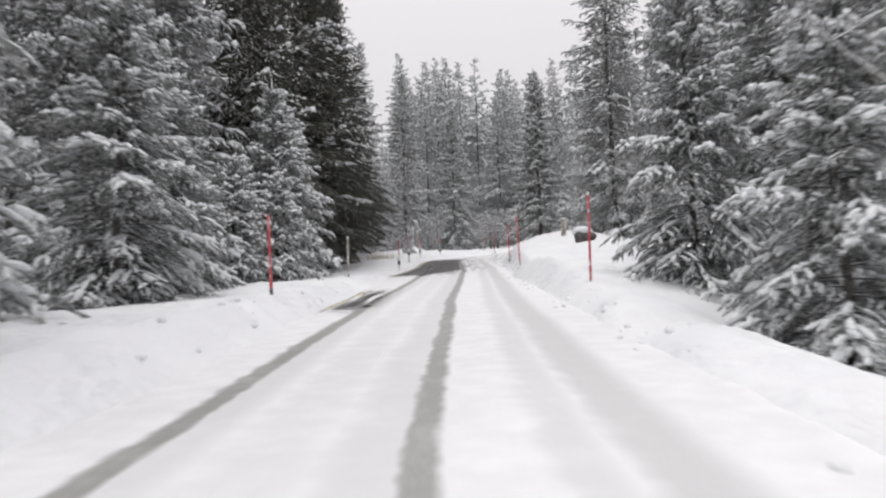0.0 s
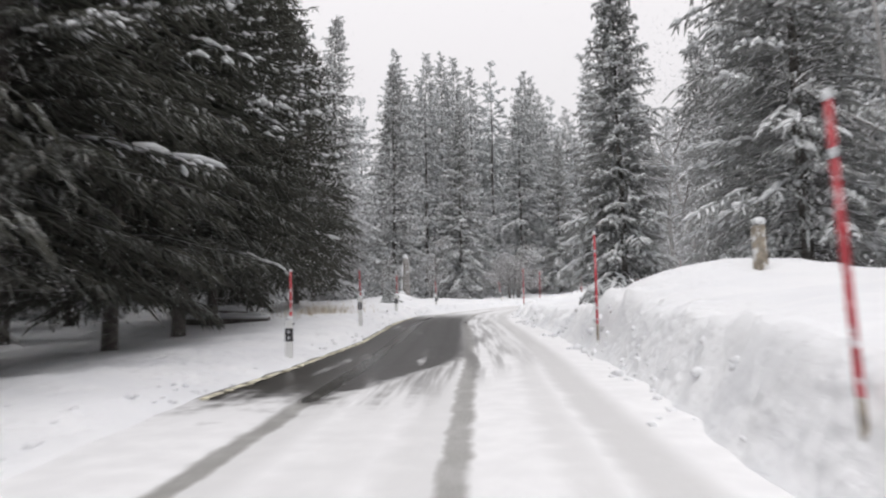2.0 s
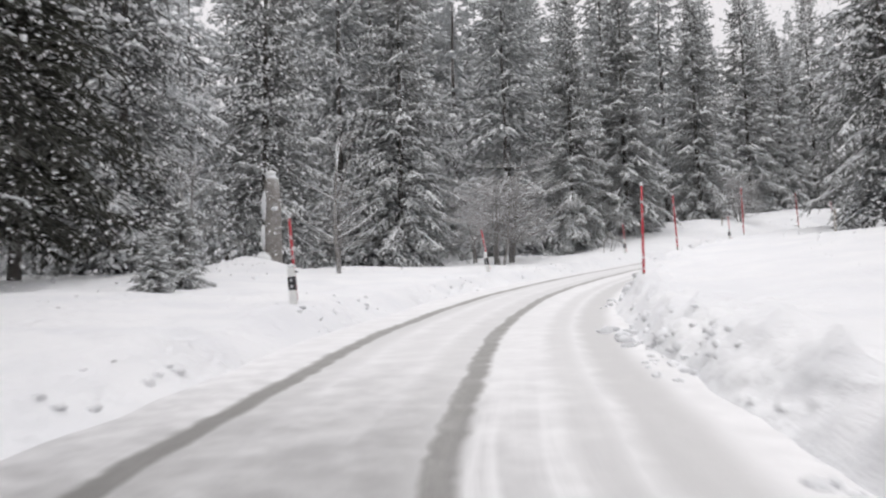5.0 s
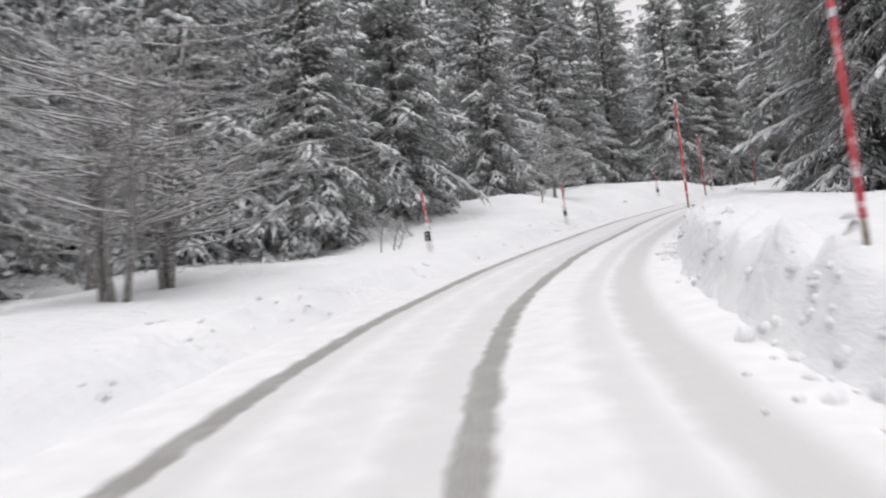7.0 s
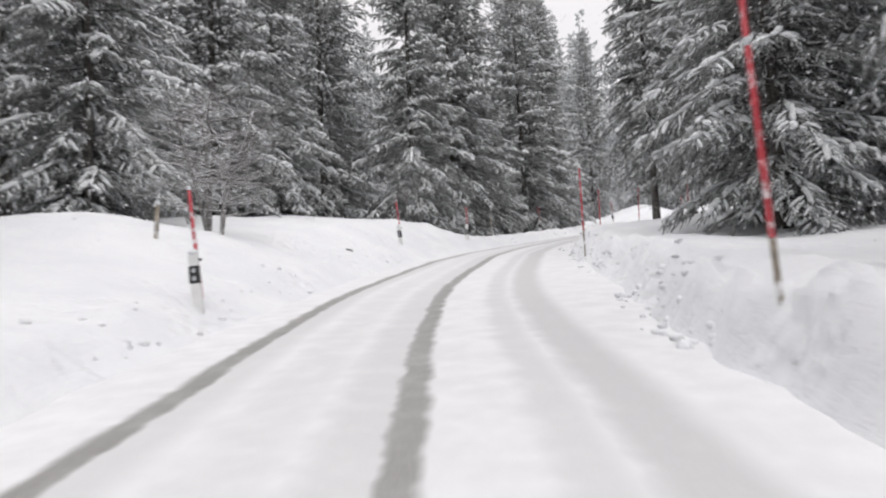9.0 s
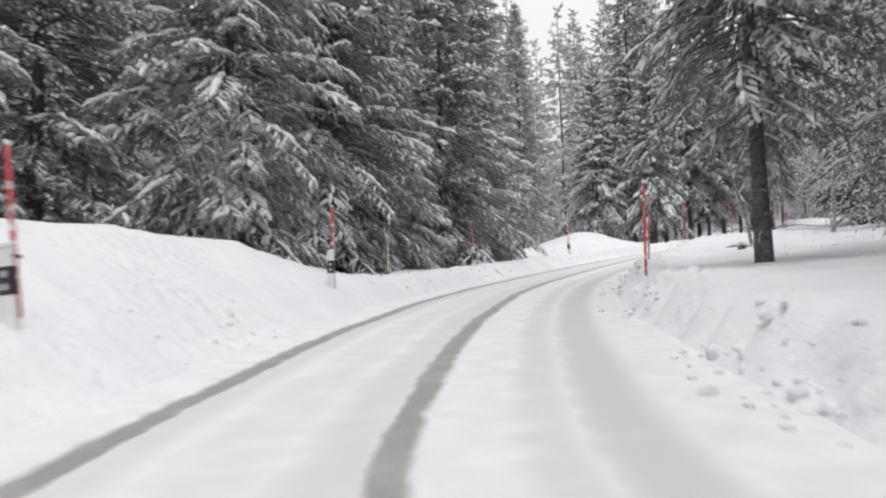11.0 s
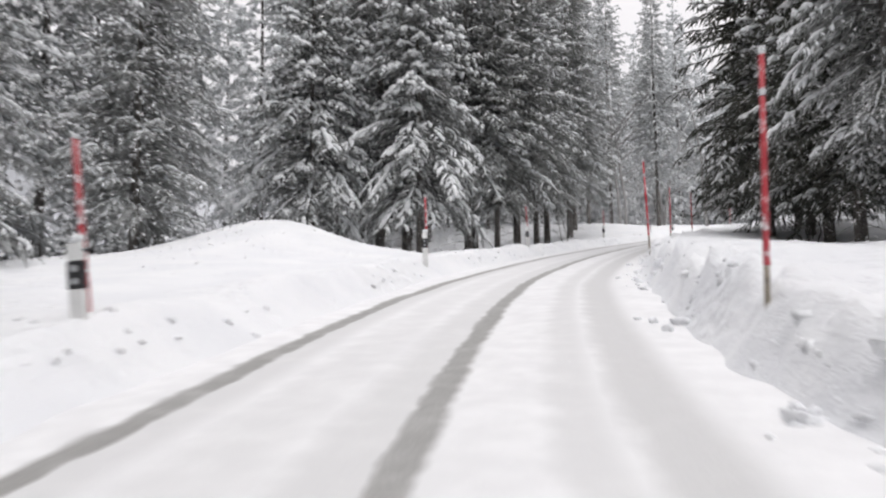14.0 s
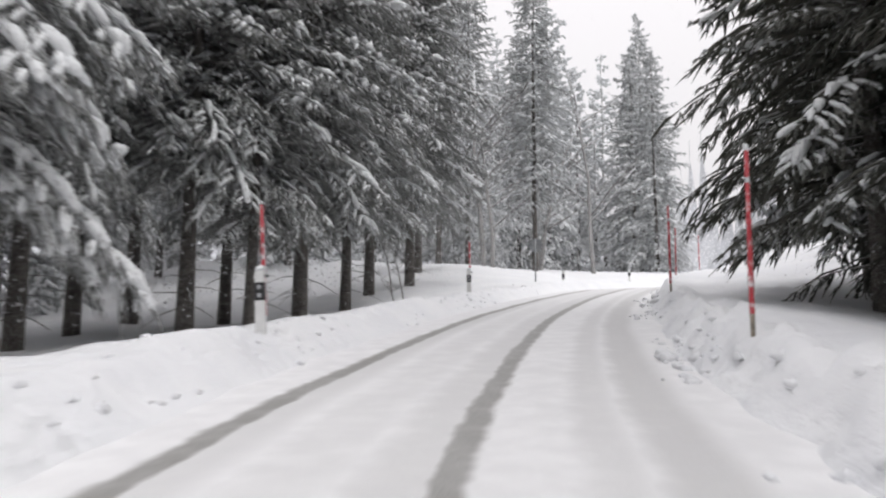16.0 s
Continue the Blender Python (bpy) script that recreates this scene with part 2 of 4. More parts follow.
    streak = calc(nodes, links, "MULTIPLY", calc(nodes, links, "MULTIPLY", streak, ramp(nodes, links, lines, 0.36, 0.54)), ramp(nodes, links, side, 1.4, 2.2))
    bare = calc(nodes, links, "MAXIMUM", bare, streak)
    long = nodes.new("ShaderNodeCombineXYZ")
    links.new(calc(nodes, links, "MULTIPLY", lat, 2.4), long.inputs[0])
    links.new(calc(nodes, links, "MULTIPLY", run, 0.38), long.inputs[1])
    dust = nodes.new("ShaderNodeTexNoise")
    dust.inputs["Scale"].default_value, dust.inputs["Detail"].default_value = 1.0, 6.0
    links.new(long.outputs[0], dust.inputs["Vector"])
    drift = calc(nodes, links, "MULTIPLY", ramp(nodes, links, dust.outputs["Fac"], 0.595, 0.74), 0.6)
    bare = calc(nodes, links, "SUBTRACT", bare, calc(nodes, links, "MULTIPLY", bare, drift))
    stone = blend(nodes, links, ramp(nodes, links, fine, 0.35, 0.65), (0.034, 0.032, 0.029), (0.066, 0.061, 0.056))
    links.new(blend(nodes, links, bare, top, stone), bsdf.inputs["Base Color"])
    rough = calc(nodes, links, "SUBTRACT", 0.75, calc(nodes, links, "MULTIPLY", bare, 0.42))
    links.new(calc(nodes, links, "SUBTRACT", rough, calc(nodes, links, "MULTIPLY", worn, 0.2)), bsdf.inputs["Roughness"])
    links.new(calc(nodes, links, "SUBTRACT", 0.3, calc(nodes, links, "MULTIPLY", bare, 0.06)), bsdf.inputs["Specular IOR Level"])
    h = calc(nodes, links, "ADD", calc(nodes, links, "MULTIPLY", mid, 0.6), calc(nodes, links, "MULTIPLY", fine, 0.12))
    h = calc(nodes, links, "SUBTRACT", h, calc(nodes, links, "MULTIPLY", calc(nodes, links, "MAXIMUM", worn, bare), 0.4))
    bump(nodes, links, bsdf, h, 0.3, 0.05)
    return m


ROAD = road_material()
EYE = 1.12


def spline(rows, step=0.5):
    """A smooth line through the eyes of the path, as evenly spaced points, with run-ups at both ends."""
    p = [np.array(e, float) for _, e, _, _ in rows]
    v0 = (p[1] - p[0]) / np.linalg.norm(p[1] - p[0])
    back = [p[0] - v0 * k for k in range(90, 0, -6)]
    ahead, yaw = [], math.atan2(p[-1][1] - p[-2][1], p[-1][0] - p[-2][0])
    q = p[-1].copy()
    for k in range(44):
        radius = 115 if k < 12 else 60 if k < 30 else 120
        yaw -= 3.0 / radius
        q = q + 3.0 * np.array([math.cos(yaw), math.sin(yaw), 0.13 if k < 12 else 0.10])
        ahead.append(q.copy())
    p = np.array(back + p + ahead)
    for _ in range(2):  # even out small wobbles of height
        gap = np.linalg.norm(np.diff(p[:, :2], axis=0), axis=1)
        p[1:-1, 2] = 0.5 * p[1:-1, 2] + 0.5 * (p[:-2, 2] * gap[1:] + p[2:, 2] * gap[:-1]) / (gap[1:] + gap[:-1])
    fine = []
    for a, b, c, d in zip(p[:-3], p[1:-2], p[2:-1], p[3:]):
        for u in np.linspace(0, 1, 24, endpoint=False):
            fine.append(0.5 * (2 * b + (c - a) * u + (2 * a - 5 * b + 4 * c - d) * u * u + (3 * b - a - 3 * c + d) * u ** 3))
    fine = np.array(fine)
    run = np.r_[0, np.cumsum(np.linalg.norm(np.diff(fine, axis=0), axis=1))]
    zero = run[np.argmin(np.linalg.norm(fine - np.array(rows[0][1]), axis=1))]
    at = np.arange(0, run[-1], step)
    line = np.stack([np.interp(at, run, fine[:, k]) for k in range(3)], 1)
    line[:, 2] -= EYE
    return line, at - zero

LINE, RUN = spline(PATH)
TANGENT = np.gradient(LINE, axis=0)
TANGENT[:, 2] = 0
TANGENT /= np.linalg.norm(TANGENT, axis=1)[:, None]


def along(s, d, z=0.0):
    """The place s metres along the road, d metres to its left and z over its surface."""
    p = [float(np.interp(s, RUN, LINE[:, k])) for k in range(3)]
    t = [float(np.interp(s, RUN, TANGENT[:, k])) for k in range(2)]
    size = math.hypot(*t)
    return Vector((p[0] - t[1] / size * d, p[1] + t[0] / size * d, p[2] + z))


def heading(s):
    t = [float(np.interp(s, RUN, TANGENT[:, k])) for k in range(2)]
    return math.degrees(math.atan2(t[1], t[0]))


def nearest(x, y):
    k = int(((LINE[:, 0] - x) ** 2 + (LINE[:, 1] - y) ** 2).argmin())
    ex, ey = x - LINE[k, 0], y - LINE[k, 1]
    return RUN[k] + ex * TANGENT[k, 0] + ey * TANGENT[k, 1], TANGENT[k, 0] * ey - TANGENT[k, 1] * ex


# Heights of the verge over the road: metres along, then at 5, 9, 16, 40 m to the left and 3.2, 6, 12, 40 m to the right.
VERGE = [
    (-84, 0.38, 0.28, -0.12, -2.12, 0.18, -0.72, -1.12, -2.12),
    (0, 0.43, 0.18, -0.12, -1.12, -0.02, -1.32, -1.32, -1.12),
    (11, 0.38, 0.08, -0.32, -1.12, 0.08, -0.92, -0.72, -1.12),
    (19, 0.38, 0.08, -0.12, -0.12, 0.68, 0.78, 0.48, 0.48),
    (29, 0.23, -0.02, -0.12, -0.12, 0.92, 1.08, 0.68, 0.88),
    (34, 0.20, -0.07, -0.12, -0.12, 1.02, 1.28, 0.65, 0.88),
    (39, 0.18, -0.12, -0.12, -0.12, 1.15, 1.50, 0.58, 0.88),
    (44, 0.18, -0.02, -0.12, 0.38, 0.58, 0.78, 0.48, 1.08),
    (50, 0.23, 0.08, -0.02, 0.38, 0.38, 0.58, 0.68, 1.38),
    (60, 0.38, 0.48, 0.38, 0.88, 0.38, 0.58, 0.78, 1.88),
    (70, 0.48, 0.68, 0.88, 1.38, 0.48, 0.78, 1.08, 2.38),
    (80, 0.48, 0.88, 1.08, 1.38, 0.68, 0.88, 1.08, 2.38),
    (88, 0.48, 0.58, 0.68, 1.38, 0.78, 0.88, 1.08, 1.88),
    (98, 0.48, 0.43, 0.78, 1.88, 0.80, 0.40, 0.28, 1.0),
    (108, 0.85, 1.55, 1.75, 2.38, 0.60, 0.24, 0.15, 0.9),
    (117, 1.15, 1.80, 1.85, 1.88, 0.46, 0.30, 0.35, 1.1),
    (125, 1.45, 2.0, 2.0, 1.88, 0.58, 0.68, 0.88, 1.38),
    (130, 1.30, 1.75, 1.70, 1.4, 0.48, 0.63, 0.83, 1.38),
    (135, 0.50, 0.55, 0.60, 0.88, 0.38, 0.58, 0.78, 1.38),
    (145, 0.38, 0.18, 0.08, 0.88, 0.38, 0.48, 0.78, 1.88),
    (155, 0.38, 0.28, 0.38, 0.88, 0.73, 0.48, 0.68, 1.38),
    (165, 0.38, 0.78, 0.78, 0.88, 0.60, 0.38, 0.48, 0.88),
    (170, 0.38, 1.08, 0.88, 0.68, 0.42, 0.22, 0.28, 0.38),
    (173.5, 0.34, 0.30, 0.0, 0.3, 0.42, 0.05, -0.05, 0.1),
    (177, 0.15, -0.35, -0.45, 0.18, 0.45, -0.15, -0.32, -0.12),
    (190, 0.15, -0.30, -0.40, 0.38, 0.42, 0.5, 0.9, 1.4),
    (205, 0.85, 1.5, 2.1, 3.2, 0.7, 1.5, 2.3, 3.0),
    (300, 0.68, 1.38, 1.88, 3.88, 0.68, 1.38, 1.88, 2.88),
]
VERGE_AT = np.array(VERGE)
EDGE_LEFT = 2.68
# Height of the snow beside the left edge: metres along, metres.
LIP_AT = np.array([(-84, 0.3), (0, 0.36), (13.5, 0.42), (30, 0.15), (37, 0.09), (42, 0.11), (48, 0.14), (56, 0.33), (65, 0.38), (82, 0.40), (95, 0.36), (108, 0.40), (124, 0.40), (141.5, 0.50), (153, 0.46), (165, 0.46), (177, 0.42), (190, 0.38), (205, 0.40), (300, 0.5)])
# How far the right edge of the clear road lies from the line: metres along, metres.
RIGHT_AT = np.array([(-84, 2.0), (0, 2.2), (15, 2.0), (22, 1.9), (28, 1.66), (33, 1.95), (45, 1.95), (54, 1.85), (63, 1.7), (72, 1.55), (80, 1.8), (86, 1.9), (95, 1.8), (103, 1.92), (109, 2.4), (118, 2.2), (124, 1.9), (130, 1.6), (142, 1.62), (148, 1.72), (154, 1.48), (160, 1.68), (165, 1.52), (170, 1.7), (176, 1.55), (182, 1.7), (300, 1.8)])
# Humps of snow: metres along, to the left, height, half-width.
HUMPS = [(79.5, 10.8, 0.5, 1.1), (30.0, -5.0, 0.12, 1.6), (39.0, -4.4, 0.36, 1.9), (169.3, 9.8, 0.6, 2.2), (111.0, 6.5, 0.5, 2.2), (62.0, 8.0, 0.3, 2.0), (92.0, 7.5, 0.25, 1.6), (8.0, 5.5, 0.2, 2.5)]


def left_edge(s):
    return float(np.interp(s, (20, 28, 33, 36, 42), (EDGE_LEFT, 2.95, 3.2, 3.05, EDGE_LEFT)))


def smooth(a, b, x):
    u = min(max((x - a) / (b - a), 0.0), 1.0)
    return u * u * (3 - 2 * u)


def verge(s, d):
    """Height of the ground over the road's surface."""
    row = [float(np.interp(s, VERGE_AT[:, 0], VERGE_AT[:, k])) for k in range(1, 9)]
    wave = noise.noise((s * 0.16, d * 0.05, 3.1)) * 0.35
    if d > 0:
        edge = left_edge(s) + wave * (0.5 if not 28 < s < 60 else 0.1) + 0.08 * noise.noise((s * 1.3, 0, 7))
        lip = float(np.interp(s, LIP_AT[:, 0], LIP_AT[:, 1]))
        z = float(np.interp(d, (edge - 0.12, edge + 0.10, edge + 0.62, 5.0, 9.0, 16.0, 40.0, 200.0), (-0.10, 0.03, lip, *row[:4], row[3] + 4)))
        rough = smooth(edge, edge + 0.4, d) * (1 - 0.6 * smooth(4.5, 7.0, d))
    else:
        edge = float(np.interp(s, RIGHT_AT[:, 0], RIGHT_AT[:, 1])) + wave * 0.15 + 0.10 * noise.noise((s * 1.1, 4, 9))
        lip = 0.15 + row[4] * 0.72
        wide = float(np.interp(s, (0, 60, 70, 94, 104, 112, 125, 140, 166, 176, 300), (0.5, 0.5, 0.45, 0.26, 0.24, 0.5, 0.62, 0.40, 0.36, 0.42, 0.5)))
        z = float(np.interp(-d, (edge - 0.08, edge + 0.06, edge + wide, 3.2, 6.0, 12.0, 40.0, 200.0), (-0.10, 0.04, lip, *row[4:], row[7] + 4)))
        rough = smooth(edge - 0.05, edge + 0.25, -d) * (1 - 0.5 * smooth(3.6, 6.0, -d))
    for hs, hd, h, w in HUMPS:
        q = ((s - hs) / w) ** 2 + ((d - hd) / w) ** 2
        if q < 6:
            z += h * math.exp(-q)
    z += rough * (0.12 * noise.noise((s * 0.55, d * 0.55, 1)) + 0.05 * noise.noise((s * 1.6, d * 1.6, 5)) + 0.03 * abs(noise.noise((s * 3.1, d * 3.1, 2))))
    near_face = rough * (1 - smooth(0.5, 1.3, abs(d) - edge)) * (0.4 if d > 0 else smooth(14, 45, s))
    lumpy = 1.2 if d > 0 else 2.3
    z += near_face * lumpy * (0.10 * noise.noise((s * 1.9 + d, d * 2.5, 11)) + 0.10 * abs(noise.noise((s * 2.9, d * 4.0 + s, 13))) - 0.03)
    if edge + 0.15 < d < 4.2:
        z = max(z, 0.03)
    if abs(d) > 6:
        z += min((abs(d) - 6) / 6, 1.0) * 0.28 * noise.noise((s * 0.22, d * 0.22, 8))
    return z


def ground_at(s, d):
    return along(s, d, verge(s, d))


def mesh_object(name, verts, faces, mats, parent=None, smooth_faces=True, label=""):
    me = bpy.data.meshes.new(name)
    me.from_pydata([tuple(v) for v in verts], [], faces)
    for m in mats if isinstance(mats, (list, tuple)) else [mats]:
        me.materials.append(m)
    if smooth_faces:
        me.shade_smooth()
    ob = new(name, me)
    if parent:
        ob.parent = parent
    return tagged(ob, label)


def grid_faces(rows, cols):
    return [(a * cols + b, a * cols + b + 1, (a + 1) * cols + b + 1, (a + 1) * cols + b) for a in range(rows - 1) for b in range(cols - 1)]


def build_ground():
    """One sheet of snow from the verges to the far woods."""
    near = [2.1, 2.3, 2.45, 2.55, 2.62, 2.7, 2.78, 2.86, 2.94, 3.02, 3.1, 3.16, 3.25, 3.35, 3.45, 3.6, 3.75, 3.9, 4.05, 4.2, 4.4, 4.7, 5.0, 5.4, 5.8, 6.3, 6.8, 7.4, 8.0, 8.7, 9.4, 10.2, 11, 12, 13.5, 15, 17, 20, 24, 29, 35, 42, 60, 100, 200]
    far = [1.1, 1.28, 1.38, 1.46, 1.53, 1.6, 1.67, 1.74, 1.81, 1.88, 1.95, 2.03, 2.12, 2.22, 2.32, 2.42, 2.55, 2.68, 2.82, 3.0, 3.2, 3.5, 3.8, 4.2, 4.6, 5.0, 5.5, 6, 6.6, 7.3, 8, 9, 10, 11.5, 13, 15, 18, 22, 27, 33, 60, 120, 250]
    across = [-v for v in reversed(far)] + [0.0] + near
    stations = list(np.arange(-84, -4, 2.0)) + list(np.arange(-4, 196, 0.16)) + list(np.arange(196, 296, 1.5))
    verts = []
    for s in stations:
        for d in across:
            if d < -33:  # past the inside of the bend the sheet runs on in one direction
                v = along(s, -33, verge(s, -33)) + Vector((0.75, -0.66, 0)) * (-33 - d)
            else:
                v = along(s, d, -0.12 if d == 0 else verge(s, d))
            verts.append(v)
    mesh = mesh_object("ground", verts, grid_faces(len(stations), len(across)), SNOW)
    return tagged(mesh, "deep fresh snow covering the verges and forest floor", "ground", kind="structure")


def build_road():
    across = list(np.arange(-2.45, 3.76, 0.155))
    stations = list(np.arange(-84, 290, 0.6))
    verts, lane, lat, run = [], [], [], []
    for s in stations:
        shift = float(np.interp(s, (0, 62, 80, 88, 96, 103, 112, 138, 150, 165, 175, 190, 230), (0.0, 0.0, -0.06, 0.0, 0.1, 0.04, 0.12, 0.35, 0.35, 0.28, 0.2, 0.1, 0.0)))
        for d in across:
            rut = sum(-0.018 * math.exp(-(((d - shift - c) / 0.2) ** 2)) for c in (1.90, 0.19, -1.14))
            verts.append(along(s, d, rut + 0.012 * noise.noise((s * 0.5, d * 1.2, 0))))
            lane.append(d - shift), lat.append(d), run.append(s)
    ob = mesh_object("road", verts, grid_faces(len(stations), len(across)), ROAD)
    for name, values in (("lane", lane), ("lat", lat), ("run", run)):
        ob.data.attributes.new(name, "FLOAT", "POINT").data.foreach_set("value", np.array(values, np.float32))
    return tagged(ob, "narrow mountain road under packed snow with grey wheel tracks", "road", kind="structure")


def build_edge_line():
    verts, faces = [], []
    for s in list(np.arange(15.5, 21.5, 0.75)) + list(np.arange(33.0, 57.0, 0.75)):
        if noise.noise((s * 0.9, 0, 4)) < -0.3:
            continue
        k = len(verts)
        for a, b in ((s, -0.14), (s, -0.03), (s + 0.56, -0.03), (s + 0.56, -0.14)):
            b += left_edge(a)
            verts += [along(a, b, 0.016), along(a, b, -0.01)]
        faces += [(k, k + 2, k + 4, k + 6), (k, k + 1, k + 3, k + 2), (k + 4, k + 5, k + 7, k + 6)]
    ob = mesh_object("edge_line", verts, faces, PAINT, smooth_faces=False)
    return tagged(ob, "worn pale edge line painted on bare asphalt", "road marking", kind="structure")


GROUND = build_ground()
build_road()
build_edge_line()


# ---- trees ----
class Soup:
    """Loose faces that grow into one mesh."""

    def __init__(self):
        self.verts, self.faces = [], []

    def add(self, points, *faces):
        k = len(self.verts)
        self.verts += points
        self.faces += [tuple(k + i for i in f) for f in faces]

    def mesh(self, name, mat, smooth_faces=False):
        me = bpy.data.meshes.new(name)
        me.from_pydata([tuple(v) for v in self.verts], [], self.faces)
        me.materials.append(mat)
        if smooth_faces:
            me.shade_smooth()
        return me


def tube(soup, points, radii, sides=6):
    """A tapered, bent stem."""
    k = len(soup.verts)
    up = Vector((0, 0, 1))
    for n, (p, r) in enumerate(zip(points, radii)):
        ahead = (points[min(n + 1, len(points) - 1)] - points[max(n - 1, 0)]).normalized()
        side = ahead.cross(up if abs(ahead.z) < 0.9 else Vector((1, 0, 0))).normalized()
        other = side.cross(ahead)
        for j in range(sides):
            a = 2 * math.pi * j / sides
            soup.verts.append(p + side * (math.cos(a) * r) + other * (math.sin(a) * r))
    for n in range(len(points) - 1):
        for j in range(sides):
            a, b = k + n * sides + j, k + n * sides + (j + 1) % sides
            soup.faces.append((a, b, b + sides, a + sides))
    soup.faces.append(tuple(k + (len(points) - 1) * sides + j for j in range(sides)))


def spindles(rows, sides, rings, rng, jitter=0.15, squash=0.7):
    """Many tapered, uneven spindles at once: rows of start, end, radius. Returns points and triangles."""
    a = np.array([r[:7] for r in rows], float).reshape(-1, 7)
    n, m = len(a), 2 + sides * len(rings)
    start, end, radius = a[:, :3], a[:, 3:6], a[:, 6]
    axis = end - start
    length = np.maximum(np.linalg.norm(axis, axis=1, keepdims=True), 1e-6)
    axis = axis / length
    one = np.cross(np.array([0.0, 0.0, 1.0]), axis)
    flat = np.linalg.norm(one, axis=1, keepdims=True)
    one = np.where(flat > 1e-3, one / np.maximum(flat, 1e-3), np.array([1.0, 0.0, 0.0]))
    two = np.cross(axis, one)
    verts = np.zeros((n, m, 3))
    verts[:, 0], verts[:, 1] = start, end
    phase = -math.pi / 2 + rng.uniform(-0.5, 0.5, n)
    for i, (t, g) in enumerate(rings):
        centre = start + (end - start) * t + two * (0.06 * length * math.sin(math.pi * t))
        for j in range(sides):
            ang = phase + 2 * math.pi * j / sides
            r = radius * g * rng.uniform(1 - jitter, 1 + jitter, n)
            verts[:, 2 + i * sides + j] = centre + one * (np.cos(ang) * r)[:, None] + two * (np.sin(ang) * r * squash)[:, None]
    tris, last = [], 2 + (len(rings) - 1) * sides
    for j in range(sides):
        k = (j + 1) % sides
        tris += [(0, 2 + k, 2 + j), (1, last + j, last + k)]
        for i in range(len(rings) - 1):
            p, q = 2 + i * sides, 2 + (i + 1) * sides
            tris += [(p + j, p + k, q + k), (p + j, q + k, q + j)]
    faces = np.array(tris)[None] + (np.arange(n) * m)[:, None, None]
    return verts.reshape(-1, 3), faces.reshape(-1, 3)


def triangle_mesh(name, mat, pieces, smooth_faces=False):
    """One mesh out of arrays of points and triangles."""
    me, verts, faces, count = bpy.data.meshes.new(name), [], [], 0
    for v, f in pieces:
        verts.append(v), faces.append(f + count)
        count += len(v)
    verts, faces = np.concatenate(verts), np.concatenate(faces)
    me.vertices.add(len(verts)), me.loops.add(faces.size), me.polygons.add(len(faces))
    me.vertices.foreach_set("co", verts.ravel())
    me.loops.foreach_set("vertex_index", faces.ravel().astype(np.int32))
    me.polygons.foreach_set("loop_start", np.arange(0, faces.size, 3, dtype=np.int32))
    me.update(calc_edges=True)
    me.materials.append(mat)
    if smooth_faces:
        me.shade_smooth()
    return me


